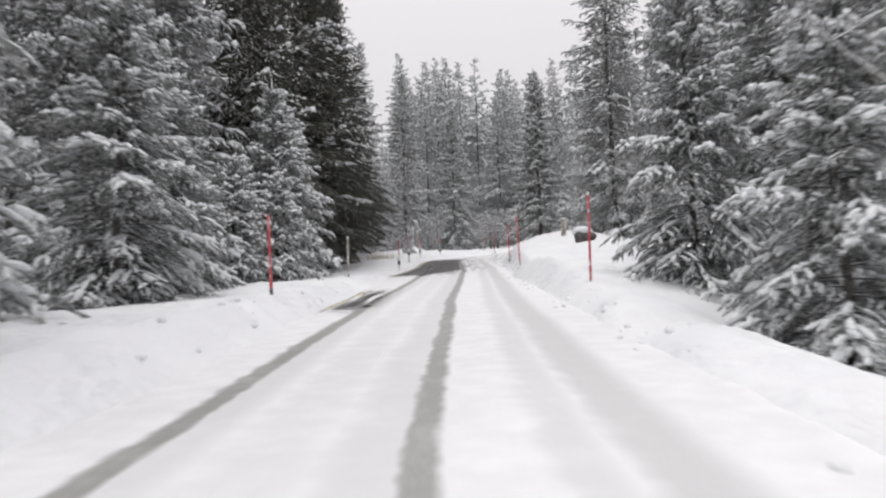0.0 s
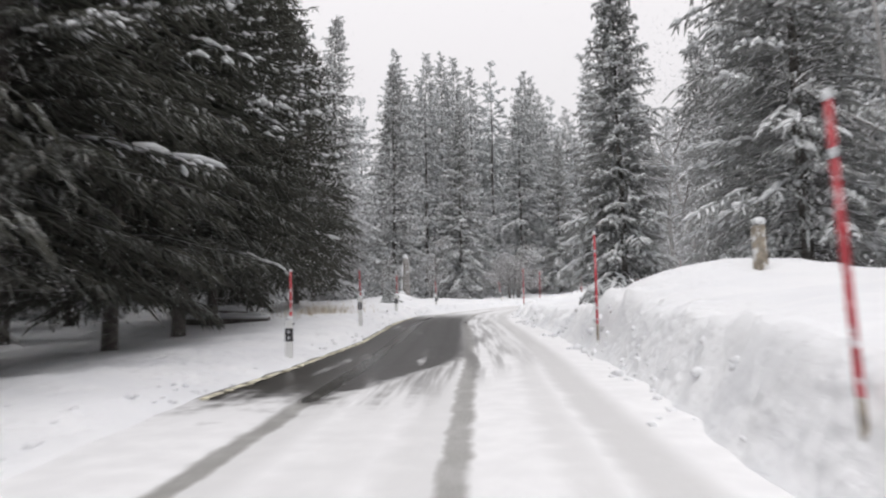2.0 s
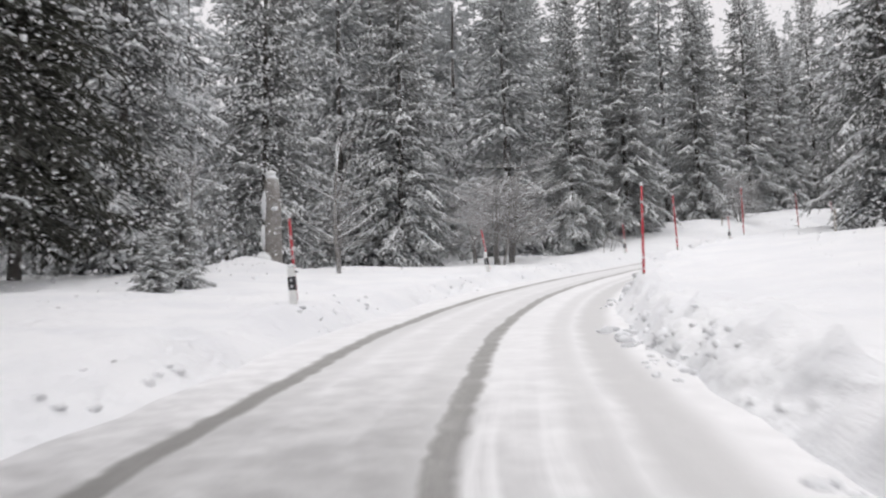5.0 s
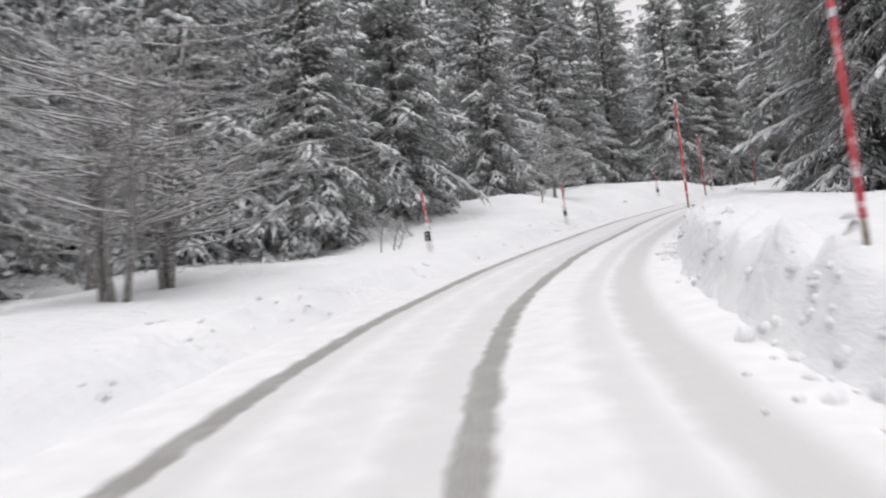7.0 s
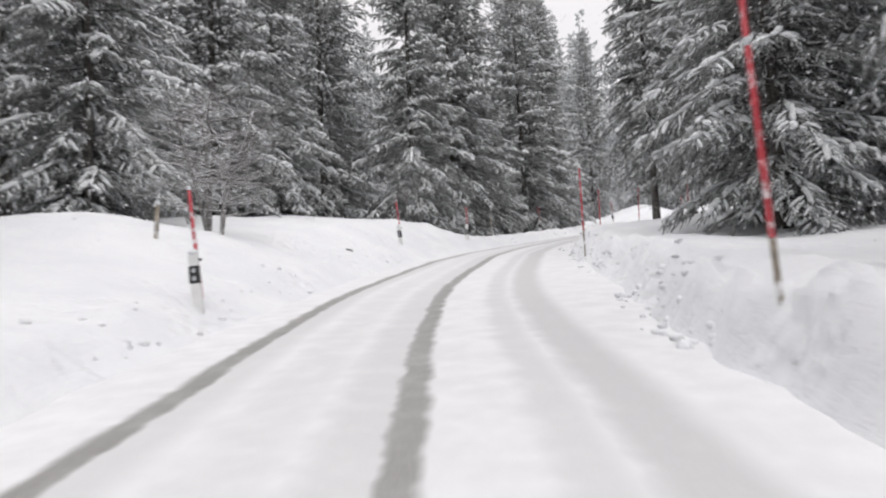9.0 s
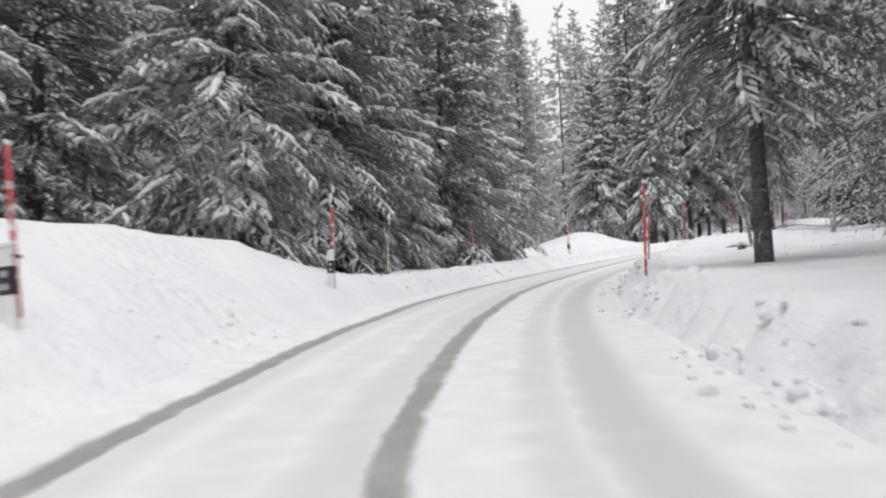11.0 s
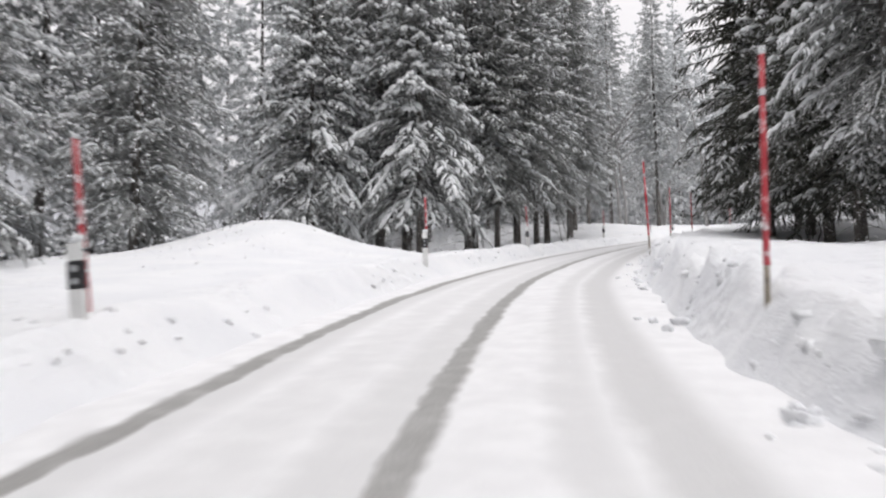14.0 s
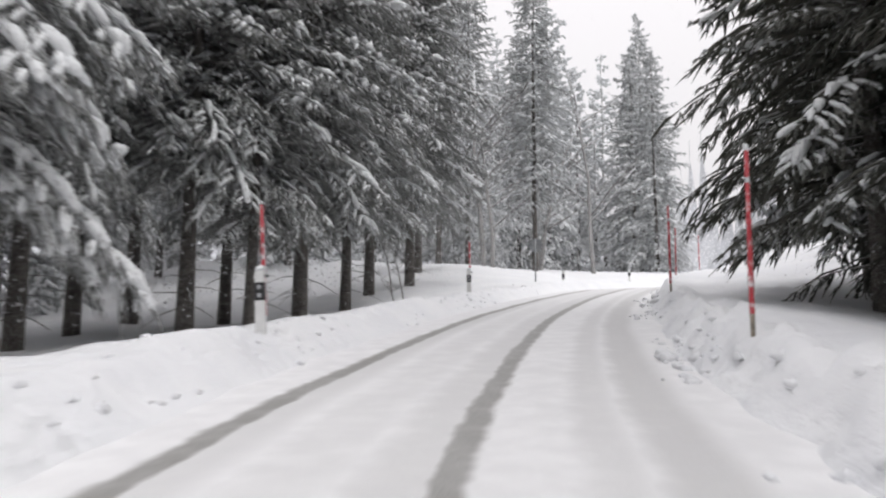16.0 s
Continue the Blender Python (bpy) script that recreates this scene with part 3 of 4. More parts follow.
def spruce_meshes(name, height, radius, base, gap, per_whorl, stations, subs, snowy, seed, droop=0.5, stubs=0):
    """Trunk, needles and lying snow of one spruce, as three meshes."""
    rng = random.Random(seed)
    trunk, sprigs, coarse, pillows, ridges = Soup(), [], [], [], []
    lean = [Vector((rng.uniform(-0.12, 0.12), rng.uniform(-0.12, 0.12), 0)) for _ in range(9)]
    axis = [Vector((0, 0, -0.6))] + [Vector((0, 0, height * k / 9)) + lean[k - 1] * (k / 9) for k in range(1, 10)]
    thick = 0.0065 * height + 0.03
    tube(trunk, axis, [thick * 1.25] + [max(thick * (1 - k / 9.3), 0.012) for k in range(1, 10)], 8)

    def stem(z):
        k = min(max(z / height * 9, 0.0), 8.999)
        a, b = axis[int(k)] if k >= 1 else Vector((0, 0, 0)), axis[int(k) + 1]
        return a.lerp(b, k - int(k))

    for _ in range(stubs):
        z, a = rng.uniform(0.8, base + 1.0), rng.uniform(0, 6.28)
        p = stem(z)
        out = Vector((math.cos(a), math.sin(a), rng.uniform(-0.35, 0.1)))
        length = rng.uniform(0.3, 1.5)
        tube(trunk, [p, p + out * length * 0.5, p + out * length + Vector((0, 0, -0.12 * length))], [0.022, 0.014, 0.005], 3)
    z = base
    while z < height - 0.25:
        h = (z - base) / (height - base)
        close = subs > 2 and z < 7.2 or subs == 2 and z < 9.0
        reach = radius * ((1 - h) ** 0.70) * (0.72 + 0.28 * min(h / 0.12, 1.0)) + 0.12
        turn = rng.uniform(0, 6.28)
        count = per_whorl if h < 0.8 else max(4, per_whorl - 1)
        for b in range(count):
            if rng.random() < 0.07:
                continue
            a = turn + 6.283 * b / count + rng.uniform(-0.3, 0.3)
            length = reach * rng.uniform(0.62, 1.2)
            out, across = Vector((math.cos(a), math.sin(a), 0)), Vector((-math.sin(a), math.cos(a), 0))
            rise = 0.50 * h + 0.06 + rng.uniform(-0.12, 0.12)
            sag = (droop * (1.05 - h) + 0.10) * rng.uniform(0.75, 1.25)
            bend = rng.uniform(-0.25, 0.25)
            root = stem(max(z + rng.uniform(-0.5, 0.5) * gap, 0.2))

            def spine(u):
                return root + out * (length * u * (1 - 0.10 * sag * u)) + across * (bend * length * u * u) + Vector((0, 0, length * (rise * u - sag * u * u * 1.05 + 0.10 * u ** 4)))

            if subs > 1:
                tube(trunk, [spine(u) for u in (0, 0.35, 0.7, 0.95)], [0.010 + 0.008 * length, 0.008 + 0.005 * length, 0.007, 0.003], 3)
            n = max(3 if stations > 3 else 2, int(round(stations * (0.4 + 0.6 * length / max(radius, 0.5)))))
            n = n if close or subs == 1 else max(3, n - (3 if z < 14 else 5))
            loaded = noise.noise(spine(0.7) * 0.55 + Vector((seed * 3.3, 0, 0))) > 0.24 - 0.85 * snowy + rng.uniform(-0.2, 0.2)
            loaded = loaded and not (name.startswith("shade") and z < 8 and rng.random() < 0.9)
            fat = 1.0 if close else 1.7 if subs > 1 else 2.3 if stations > 3 else 5.0
            heavy = 1.3 if name == "laden" else 0.72 if subs == 1 and stations > 3 else 1.0
            for i in range(n):
                u = 0.14 + 0.86 * (i + rng.uniform(0.15, 0.85)) / n
                p = spine(u)
                flow = (spine(u + 0.04) - spine(u - 0.04)).normalized()
                wide = length * 0.40 * max(1.04 - u, 0.0) ** 0.48 * min((u - 0.02) / 0.22, 1.0) + 0.10
                wide = min(wide, 0.5 + 0.2 * wide) if subs > 1 else wide
                for side in (-1, 1):
                    part_length = wide * rng.uniform(0.65, 1.2)
                    spread = math.radians(rng.uniform(42, 68))
                    way = flow * math.cos(spread) + across * (side * math.sin(spread)) + Vector((0, 0, -0.22 - 0.35 * droop + rng.uniform(-0.2, 0.12)))
                    tip = p + way * part_length
                    thick = (0.029 + 0.018 * part_length) * fat * rng.uniform(0.8, 1.25)
                    (sprigs if close else coarse).append((*p, *tip, thick))
                    if close:
                        for _ in range(subs + name.startswith('shade') if z < 6.5 else subs - 1):  # small twigs that fork from the side branch, and those that hang
                            q = p.lerp(tip, rng.uniform(0.2, 0.8))
                            fork = (way * 0.5 + flow * rng.uniform(0.2, 1.0) + across * (side * rng.uniform(-0.4, 0.4)) + Vector((0, 0, rng.uniform(-0.7, 0.05)))) * (part_length * rng.uniform(0.35, 0.7))
                            sprigs.append((*q, *(q + fork), thick * 0.8))
                    if loaded and u > 0.30 and rng.random() < (0.78 if u > 0.5 else 0.45):
                        lift = Vector((0, 0, thick * 0.55))
                        first, last = rng.uniform(0.0, 0.35), rng.uniform(0.6, 1.0)
                        row = (*(p.lerp(tip, first) + lift), *(p.lerp(tip, last) + lift), thick * rng.uniform(0.75, 1.4) * heavy)
                        (pillows if close else ridges).append(row)
                    elif stations > 3 and not name.startswith("shade") and rng.random() < 0.65:  # a dusting on the rest
                        lift = Vector((0, 0, thick * 0.6))
                        first = rng.uniform(0.1, 0.6)
                        ridges.append((*(p.lerp(tip, first) + lift), *(p.lerp(tip, first + 0.35) + lift), thick * rng.uniform(0.5, 0.9)))
                if subs > 1:
                    drop = Vector((rng.uniform(-0.1, 0.1), rng.uniform(-0.1, 0.1), -rng.uniform(0.14, 0.34)))
                    (sprigs if close else coarse).append((*p, *(p + drop * (1 if close else 1.5)), 0.03 * fat))
            end = spine(1.0)
            (sprigs if close else coarse).append((*spine(0.7), *(end + (end - spine(0.9)) * 0.3), (0.028 + 0.005 * length) * fat))
            (sprigs if close else coarse).append((*spine(0.25), *spine(0.8), (0.03 + 0.012 * length) * fat))
            if loaded:  # pillows along the outer half of the bough, broken by gaps
                u = rng.uniform(0.35, 0.55)
                while u < 0.98:
                    step = rng.uniform(0.10, 0.24)
                    lift = Vector((0, 0, 0.025 * fat))
                    side = across * rng.uniform(-0.06, 0.06)
                    (pillows if close else ridges).append((*(spine(u) + lift + side), *(spine(min(u + step * 1.25, 1.03)) + lift - side), (0.040 + 0.010 * length) * min(fat, 1.7) * heavy * rng.uniform(0.7, 1.4)))
                    u += step * rng.uniform(0.9, 1.7)
        # the dark heart of the crown
        for b in range(22 if close else 12 if stations > 3 else 4):
            a = rng.uniform(0, 6.283)
            p = stem(min(z + rng.uniform(0, gap), height))
            way = Vector((math.cos(a), math.sin(a), -0.25 - 0.3 * droop + rng.uniform(-0.3, 0.25)))
            near_end = rng.uniform(0.05, 0.3)
            (sprigs if close else coarse).append((*(p + way * (reach * near_end)), *(p + way * (reach * rng.uniform(0.45, 0.75))), (0.045 if close else 0.09 if stations > 3 else 0.2) * min(reach, 2.2) ** 0.5))
        z += gap * rng.uniform(0.75, 1.25) * (1.0 - 0.35 * h) * (1.25 if subs > 2 and z > 9 else 1.0)
    leader = stem(height * 0.97)
    coarse.append((*leader, *(leader + Vector((0, 0, 0.02 * height + 0.4))), 0.05))
    coarse.append((*stem(height * 0.9), *stem(height), 0.09))
    scatter = np.random.default_rng(seed)
    crown = [spindles(rows, 3, [(0.4, 1.0)], scatter) for rows in (sprigs, coarse) if rows]
    snow = [spindles(rows, sides, rings, scatter, 0.3, 0.95) for rows, sides, rings in ((pillows, 5, [(0.15, 0.75), (0.55, 1.0), (0.88, 0.7)]), (ridges, 4, [(0.45, 1.0)])) if rows]
    # mid trees take the paler needles, coloured for haze as well as frost
    needles = GREEN_NEEDLES if name.startswith(("shade", "tall_c")) else FROST_HAZE_NEEDLES if name.startswith("mid") else DARK_NEEDLES if name.startswith(("tall", "laden")) else NEEDLES
    return trunk.mesh(name + "_trunk", BARK, True), triangle_mesh(name + "_crown", needles, crown), triangle_mesh(name + "_snow", DRAPED_SNOW, snow, True)


#           height radius base gap whorl stations subs snow seed droop stubs
KINDS = {
    "full_a": (23, 3.7, 0.9, 0.56, 7, 12, 3, 0.50, 1, 0.42, 6),
    "full_b": (20, 3.4, 0.5, 0.54, 7, 12, 3, 0.65, 2, 0.50, 4),
    "full_c": (25, 4.1, 1.4, 0.60, 7, 12, 3, 0.42, 3, 0.38, 8),
    "tall_a": (24, 3.4, 3.9, 0.58, 7, 12, 3, 0.50, 4, 0.55, 26),
    "tall_b": (26, 3.7, 4.5, 0.60, 7, 12, 3, 0.45, 5, 0.50, 30),
    "laden": (17, 3.2, 2.9, 0.54, 7, 12, 3, 1.3, 6, 0.70, 4),
    "slim": (12.5, 2.1, 0.4, 0.36, 6, 7, 2, 0.70, 7, 0.40, 0),
    "young_a": (6.5, 1.7, 0.15, 0.30, 6, 6, 2, 0.5, 8, 0.45, 0),
    "young_b": (4.0, 1.25, 0.1, 0.26, 6, 5, 2, 0.65, 9, 0.40, 0),
    "shade_a": (22, 3.9, 2.0, 0.52, 7, 12, 3, 0.16, 15, 0.32, 18),
    "shade_b": (25, 4.1, 2.5, 0.54, 7, 12, 3, 0.16, 16, 0.32, 26),
    "tall_c": (25, 4.1, 2.2, 0.54, 7, 12, 3, 0.28, 17, 0.34, 26),
    "mid_a": (22, 4.1, 1.0, 0.74, 6, 5, 1, 0.85, 11, 0.45, 4),
    "mid_b": (25, 4.3, 2.6, 0.78, 6, 5, 1, 0.80, 12, 0.50, 10),
    "mid_c": (19, 3.9, 0.6, 0.72, 6, 5, 1, 0.95, 13, 0.55, 0),
    "mid_tall": (25, 3.6, 5.0, 0.78, 6, 5, 1, 0.50, 14, 0.50, 14),
}
LABELS = {
    "full": "tall dark green spruce with snow-dusted boughs to the ground",
    "tall": "tall spruce with a bare lower trunk and snowy boughs",
    "laden": "spruce with drooping boughs heavily laden with snow",
    "slim": "slender conical spruce with snow on every tier",
    "young": "young bushy spruce dusted with fresh snow on the verge",
    "shade": "tall dark green spruce with hardly any snow on it",
    "mid": "frosted spruce, paled for haze, standing in the forest behind the verge",
}
PROTO = {}


def plant(kind, place, turn=0.0, size=1.0, tilt=0.0):
    """One spruce with its parts at a place on the ground."""
    m = Matrix.Translation(place) @ pose(0, 0, 0, tilt, 0, turn) @ Matrix.Diagonal((size, size, size * (0.94 + 0.12 * ((turn * 7.3) % 1.0)), 1))
    if kind not in PROTO:
        tree = new("spruce")
        for part_name, me in zip(("trunk", "crown", "snow_load"), spruce_meshes(kind, *KINDS[kind])):
            part_ob = new(part_name, me)
            part_ob.parent = tree
            if part_name != "trunk":
                tagged(part_ob, kind="stuff")
        tagged(tree.children[2], "fresh snow lying on the boughs") if len(tree.children) > 2 else None
        label = LABELS[kind.split("_")[0]]
        tagged(tree, label, "tree", "roadside spruces")
        PROTO[kind] = tree
        tree.matrix_basis = m
        return tree
    return copy_thing(PROTO[kind], m)


# Where the forest begins: metres along, to the left, to the right.
TREELINE = np.array([
    (-84, 6.5, 6.5), (-10, 6.2, 6.0), (8, 6.0, 6.0), (14, 6.0, 7.5), (20, 6.2, 9.5), (26, 8.4, 11.0), (40, 8.2, 10.5), (52, 8.4, 9.5),
    (60, 8.5, 12.0), (68, 12.0, 14.0), (78, 13.5, 14.0), (88, 12.0, 9.0), (97, 9.0, 6.6), (106, 8.8, 6.4), (115, 10.0, 7.0), (125, 10.5, 7.5),
    (133, 6.6, 7.0), (142, 6.8, 9.5), (150, 7.6, 7.5), (160, 11.0, 6.8), (170, 13.5, 5.8), (176, 8.5, 5.0), (184, 6.6, 5.0), (192, 6.2, 7.5), (205, 6.5, 14.0), (225, 9.0, 18.0), (290, 9.0, 14.0)])


def treeline(s, left):
    return float(np.interp(s, TREELINE[:, 0], TREELINE[:, 1 if left else 2]))


PLANTED = []


def free(x, y, gap):
    return all((x - a) ** 2 + (y - b) ** 2 > gap * gap for a, b in PLANTED)


# Single trees that stand out: kind, metres along, to the left, size, turn.
LANDMARKS = [
    ("slim", 49.2, -4.9, 1.0, 20), ("laden", 176.0, 7.4, 1.0, 40), ("laden", 175.0, 11.6, 1.05, 130), ("full_b", 106.0, 9.2, 0.95, 75),
    ("young_a", 15.6, -4.7, 1.05, 10), ("young_a", 9.8, -4.8, 0.9, 200), ("slim", 12.8, -6.8, 0.95, 120), ("slim", 18.0, -7.6, 1.1, 20), ("young_a", 14.6, 6.4, 1.1, 90), ("young_b", 23.5, 5.6, 0.95, 60),
    ("young_b", 21.0, 6.2, 1.15, 140), ("young_a", 18.4, 6.9, 1.0, 250), ("young_a", 8.5, 6.8, 1.15, 310), ("full_c", 44.5, -8.6, 0.9, 45), ("full_a", 36.0, -11.5, 1.0, 160),
    ("shade_a", 31.5, 8.6, 0.95, 100), ("shade_b", 36.0, 7.8, 0.92, 200), ("shade_a", 40.3, 7.6, 0.9, 300), ("shade_b", 44.5, 7.7, 0.92, 30), ("shade_a", 49.0, 8.2, 0.95, 330), ("shade_b", 53.0, 9.4, 0.9, 80), ("shade_a", 57.2, 9.4, 1.12, 140), ("shade_b", 61.5, 10.6, 1.1, 210), ("full_a", 26.0, 10.2, 1.0, 50), ("young_a", 26.4, 6.3, 1.15, 20), ("young_a", 29.6, 6.5, 1.0, 190), ("young_b", 72.2, 7.4, 0.55, 75), ("young_b", 71.0, 7.2, 0.4, 175),
    ("full_a", 101.0, -6.6, 1.0, 70), ("tall_a", 96.0, -7.6, 0.95, 190), ("tall_a", 132.3, -4.25, 0.85, 15), ("full_c", 133.0, -9.5, 0.9, 15), ("full_b", 138.0, 7.0, 1.05, 275), ("full_a", 141.6, 7.6, 1.0, 5), ("full_c", 143.4, 10.5, 0.95, 305), ("full_a", 146.2, 6.5, 0.95, 145),
    ("full_b", 151.0, 7.2, 1.0, 35), ("tall_c", 182.2, -5.3, 0.92, 85), ("tall_c", 182.6, -6.8, 0.9, 175), ("tall_c", 178.6, -7.2, 1.0, 265), ("tall_c", 187.0, -6.4, 0.95, 35), ("tall_c", 174.0, -7.6, 1.0, 135), ("tall_a", 169.0, -7.6, 1.0, 15),
    ("tall_b", 184.4, 8.7, 0.95, 55), ("tall_a", 185.0, 7.4, 0.8, 95), ("tall_b", 187.0, 7.1, 0.95, 155), ("tall_a", 193.8, 8.0, 1.0, 245), ("tall_b", 196.8, 7.7, 1.0, 345), ("mid_tall", 185.8, 12.9, 1.0, 25), ("tall_b", 181.8, 10.8, 1.0, 65), ("tall_a", 190.4, 7.3, 0.9, 115), ("mid_tall", 188.5, 10.2, 0.9, 215),
    ("full_b", 116.5, 10.5, 1.0, 115), ("full_a", 124.0, 11.2, 1.0, 225),
    ("mid_a", 89.8, 16.6, 1.1, 12), ("mid_b", 93.8, 18.5, 1.0, 99), ("mid_c", 98.5, 13.0, 1.15, 190), ("mid_a", 103.0, 16.0, 1.05, 260), ("mid_b", 108.5, 20.0, 1.05, 300), ("mid_a", 99.0, 23.0, 1.15, 31),
    ("mid_b", 113.0, 16.0, 1.0, 66), ("full_c", 84.5, 15.0, 1.0, 140), ("mid_a", 94.5, 26.0, 1.2, 77), ("mid_b", 106.0, 27.0, 1.15, 7), ("full_a", 80.0, 17.0, 1.1, 222), ("shade_a", 75.0, 14.6, 1.0, 170), ("shade_b", 71.0, 13.4, 0.95, 20)]
for kind, s, d, size, turn in LANDMARKS:
    p = ground_at(s, d)
    PLANTED.append((p.x, p.y))
    plant(kind, p - Vector((0, 0, 0.1)), turn, size)

forest = random.Random(21)
NEAR_KINDS, TALL_KINDS, MID_KINDS = ["full_a", "full_b", "full_c"], ["tall_a", "tall_b"], ["mid_a", "mid_b", "mid_c"]
FAR_SPOTS = []
near_count = mid_count = 0
for _ in range(9000):
    s, left = forest.uniform(-8, 246), forest.random() < 0.6
    line = treeline(s, left)
    deep = forest.random() ** 1.15 * 27
    d = (line + deep) if left else -(line + deep)
    p = along(s, d)
    rs, rd = nearest(p.x, p.y)
    if abs(rd) < treeline(rs, rd > 0) - 0.3 or not free(p.x, p.y, 2.7 if deep < 8 else 3.0):
        continue
    p.z = along(rs, rd, verge(rs, rd)).z if rd > -33 else p.z
    size, turn = forest.uniform(0.78, 1.12), forest.uniform(0, 360)
    trunks = 170 < rs < 215 or (30 < rs < 56 and rd > 0) or (88 < rs < 112 and rd < 0)
    if deep < 5.0 and 33 < rs < 56 and rd > 0 and near_count < 12:
        plant(forest.choice(("shade_a", "shade_b")), p, turn, size)
        near_count += 1
    elif deep < 4.5 and near_count < 30 and 0 < rs < 205:
        plant(forest.choice(TALL_KINDS if trunks else NEAR_KINDS), p, turn, size)
        near_count += 1
    elif (deep > 4.0 or rs > 200) and (deep > 6.5 or rs > 20) and deep < 20 and mid_count < 130 and -4 < rs < 240:
        plant("mid_tall" if trunks and forest.random() < 0.7 else forest.choice(MID_KINDS), p, turn, size)
        mid_count += 1
    elif len(FAR_SPOTS) < 125 and deep > 10:
        FAR_SPOTS.append((p, turn, size))
    else:
        continue
    PLANTED.append((p.x, p.y))
for _ in range(400):  # the slope that closes the view straight ahead, before the bend
    p = along(forest.uniform(72, 122), 0) + Vector((forest.uniform(-30, 6), forest.uniform(14, 48), 0))
    rs, rd = nearest(p.x, p.y)
    if rd > 17 and free(p.x, p.y, 3.2) and len(FAR_SPOTS) < 165:
        FAR_SPOTS.append((Vector((p.x, p.y, along(rs, rd, verge(rs, rd)).z)), forest.uniform(0, 360), forest.uniform(0.9, 1.2)))
        PLANTED.append((p.x, p.y))


def far_woods():
    """The woods behind, which nobody could count, as one object."""
    sets = []
    for args in ((24, 4.3, 2.0, 1.7, 6, 3, 1, 1.1, 31, 0.40, 0), (20, 3.9, 1.0, 1.6, 6, 3, 1, 1.2, 32, 0.45, 0), (26, 4.3, 3.0, 1.75, 6, 3, 1, 1.05, 33, 0.40, 0)):
        made = []
        for me in spruce_meshes("far", *args):
            co = np.zeros(len(me.vertices) * 3)
            me.vertices.foreach_get("co", co)
            made.append((co.reshape(-1, 3), [tuple(f.vertices) for f in me.polygons]))
            bpy.data.meshes.remove(me)
        sets.append(made)
    verts, faces, mats, count = [], [], [], 0
    for n, (p, turn, size) in enumerate(FAR_SPOTS):
        a = radians(turn)
        spin = np.array([[math.cos(a), -math.sin(a), 0], [math.sin(a), math.cos(a), 0], [0, 0, 1]]) * size
        for slot, (co, polys) in enumerate(sets[n % 3]):
            verts.append(co @ spin.T + np.array(p))
            faces += [tuple(count + i for i in f) for f in polys]
            mats += [slot] * len(polys)
            count += len(co)
    me = bpy.data.meshes.new("far_woods")
    me.from_pydata(np.concatenate(verts).tolist(), [], faces)
    # needles in the palest copy, its colour hazed for the woods behind
    for m in (BARK, HOAR_HAZE_NEEDLES, DRAPED_SNOW):
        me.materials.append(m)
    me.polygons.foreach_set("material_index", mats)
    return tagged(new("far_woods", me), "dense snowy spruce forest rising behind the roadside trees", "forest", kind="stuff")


far_woods()


def distant_ridge():
    """Wooded slopes far off, all round the place, with haze put into their pale colour."""
    rng, verts, faces = random.Random(77), [], []
    for radius, low, high in ((200, 32, 46), (225, 46, 62), (250, 60, 80)):
        a = 0.0
        while a < 6.283:
            x, y = 45 + radius * math.cos(a), 70 + radius * math.sin(a)
            top = rng.uniform(low, high)
            half = rng.uniform(3.0, 4.5)
            side = Vector((-math.sin(a), math.cos(a), 0))
            foot = Vector((x, y, -12))
            k = len(verts)
            tiers = 7
            for i in range(tiers + 1):
                u = i / tiers
                z = -12 + (top + 12) * u
                w = half * 1.5 if u < 0.5 else half * (1 - u) * 2
                for g in (1.0, 0.62):
                    for sign in (-1, 1):
                        verts.append(Vector((x, y, z)) + side * (sign * (w * g + (0.05 if u == 1 else rng.uniform(0, 0.5)))))
                    z += (top + 12) / tiers * 0.5
            n = 2 * (tiers + 1)
            faces += [(k + 2 * i, k + 2 * i + 1, k + 2 * i + 3, k + 2 * i + 2) for i in range(n - 1)]
            a += half * 0.85 / radius
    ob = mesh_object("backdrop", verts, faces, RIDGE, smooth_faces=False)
    return tagged(ob, "forest slopes far off, coloured pale for haze in the snowfall", "backdrop", kind="structure")


distant_ridge()

# ---- marker posts and poles ----
def part(name, soup, mat, parent, label="", smooth_faces=True):
    ob = new(name, soup.mesh(name, mat, smooth_faces))
    ob.parent = parent
    return tagged(ob, label)


def round_stick(soup, foot, top, r0, r1, sides=10):
    tube(soup, [foot, foot.lerp(top, 0.5), top], [r0, (r0 + r1) / 2, r1], sides)


def lump(soup, centre, size, seed, rings=5, sides=8, rough=0.25):
    """An uneven rounded clod."""
    k = len(soup.verts)
    for i in range(rings + 1):
        a = math.pi * i / rings - math.pi / 2
        for j in range(sides):
            b = 2 * math.pi * j / sides
            v = Vector((math.cos(a) * math.cos(b), math.cos(a) * math.sin(b), math.sin(a)))
            g = 1 + rough * noise.noise(v * 1.7 + Vector((seed * 3.1, seed, 0)))
            soup.verts.append(centre + Vector((v.x * size[0], v.y * size[1], v.z * size[2])) * g)
    for i in range(rings):
        for j in range(sides):
            a, b = k + i * sides + j, k + i * sides + (j + 1) % sides
            soup.faces.append((a, b, b + sides, a + sides))


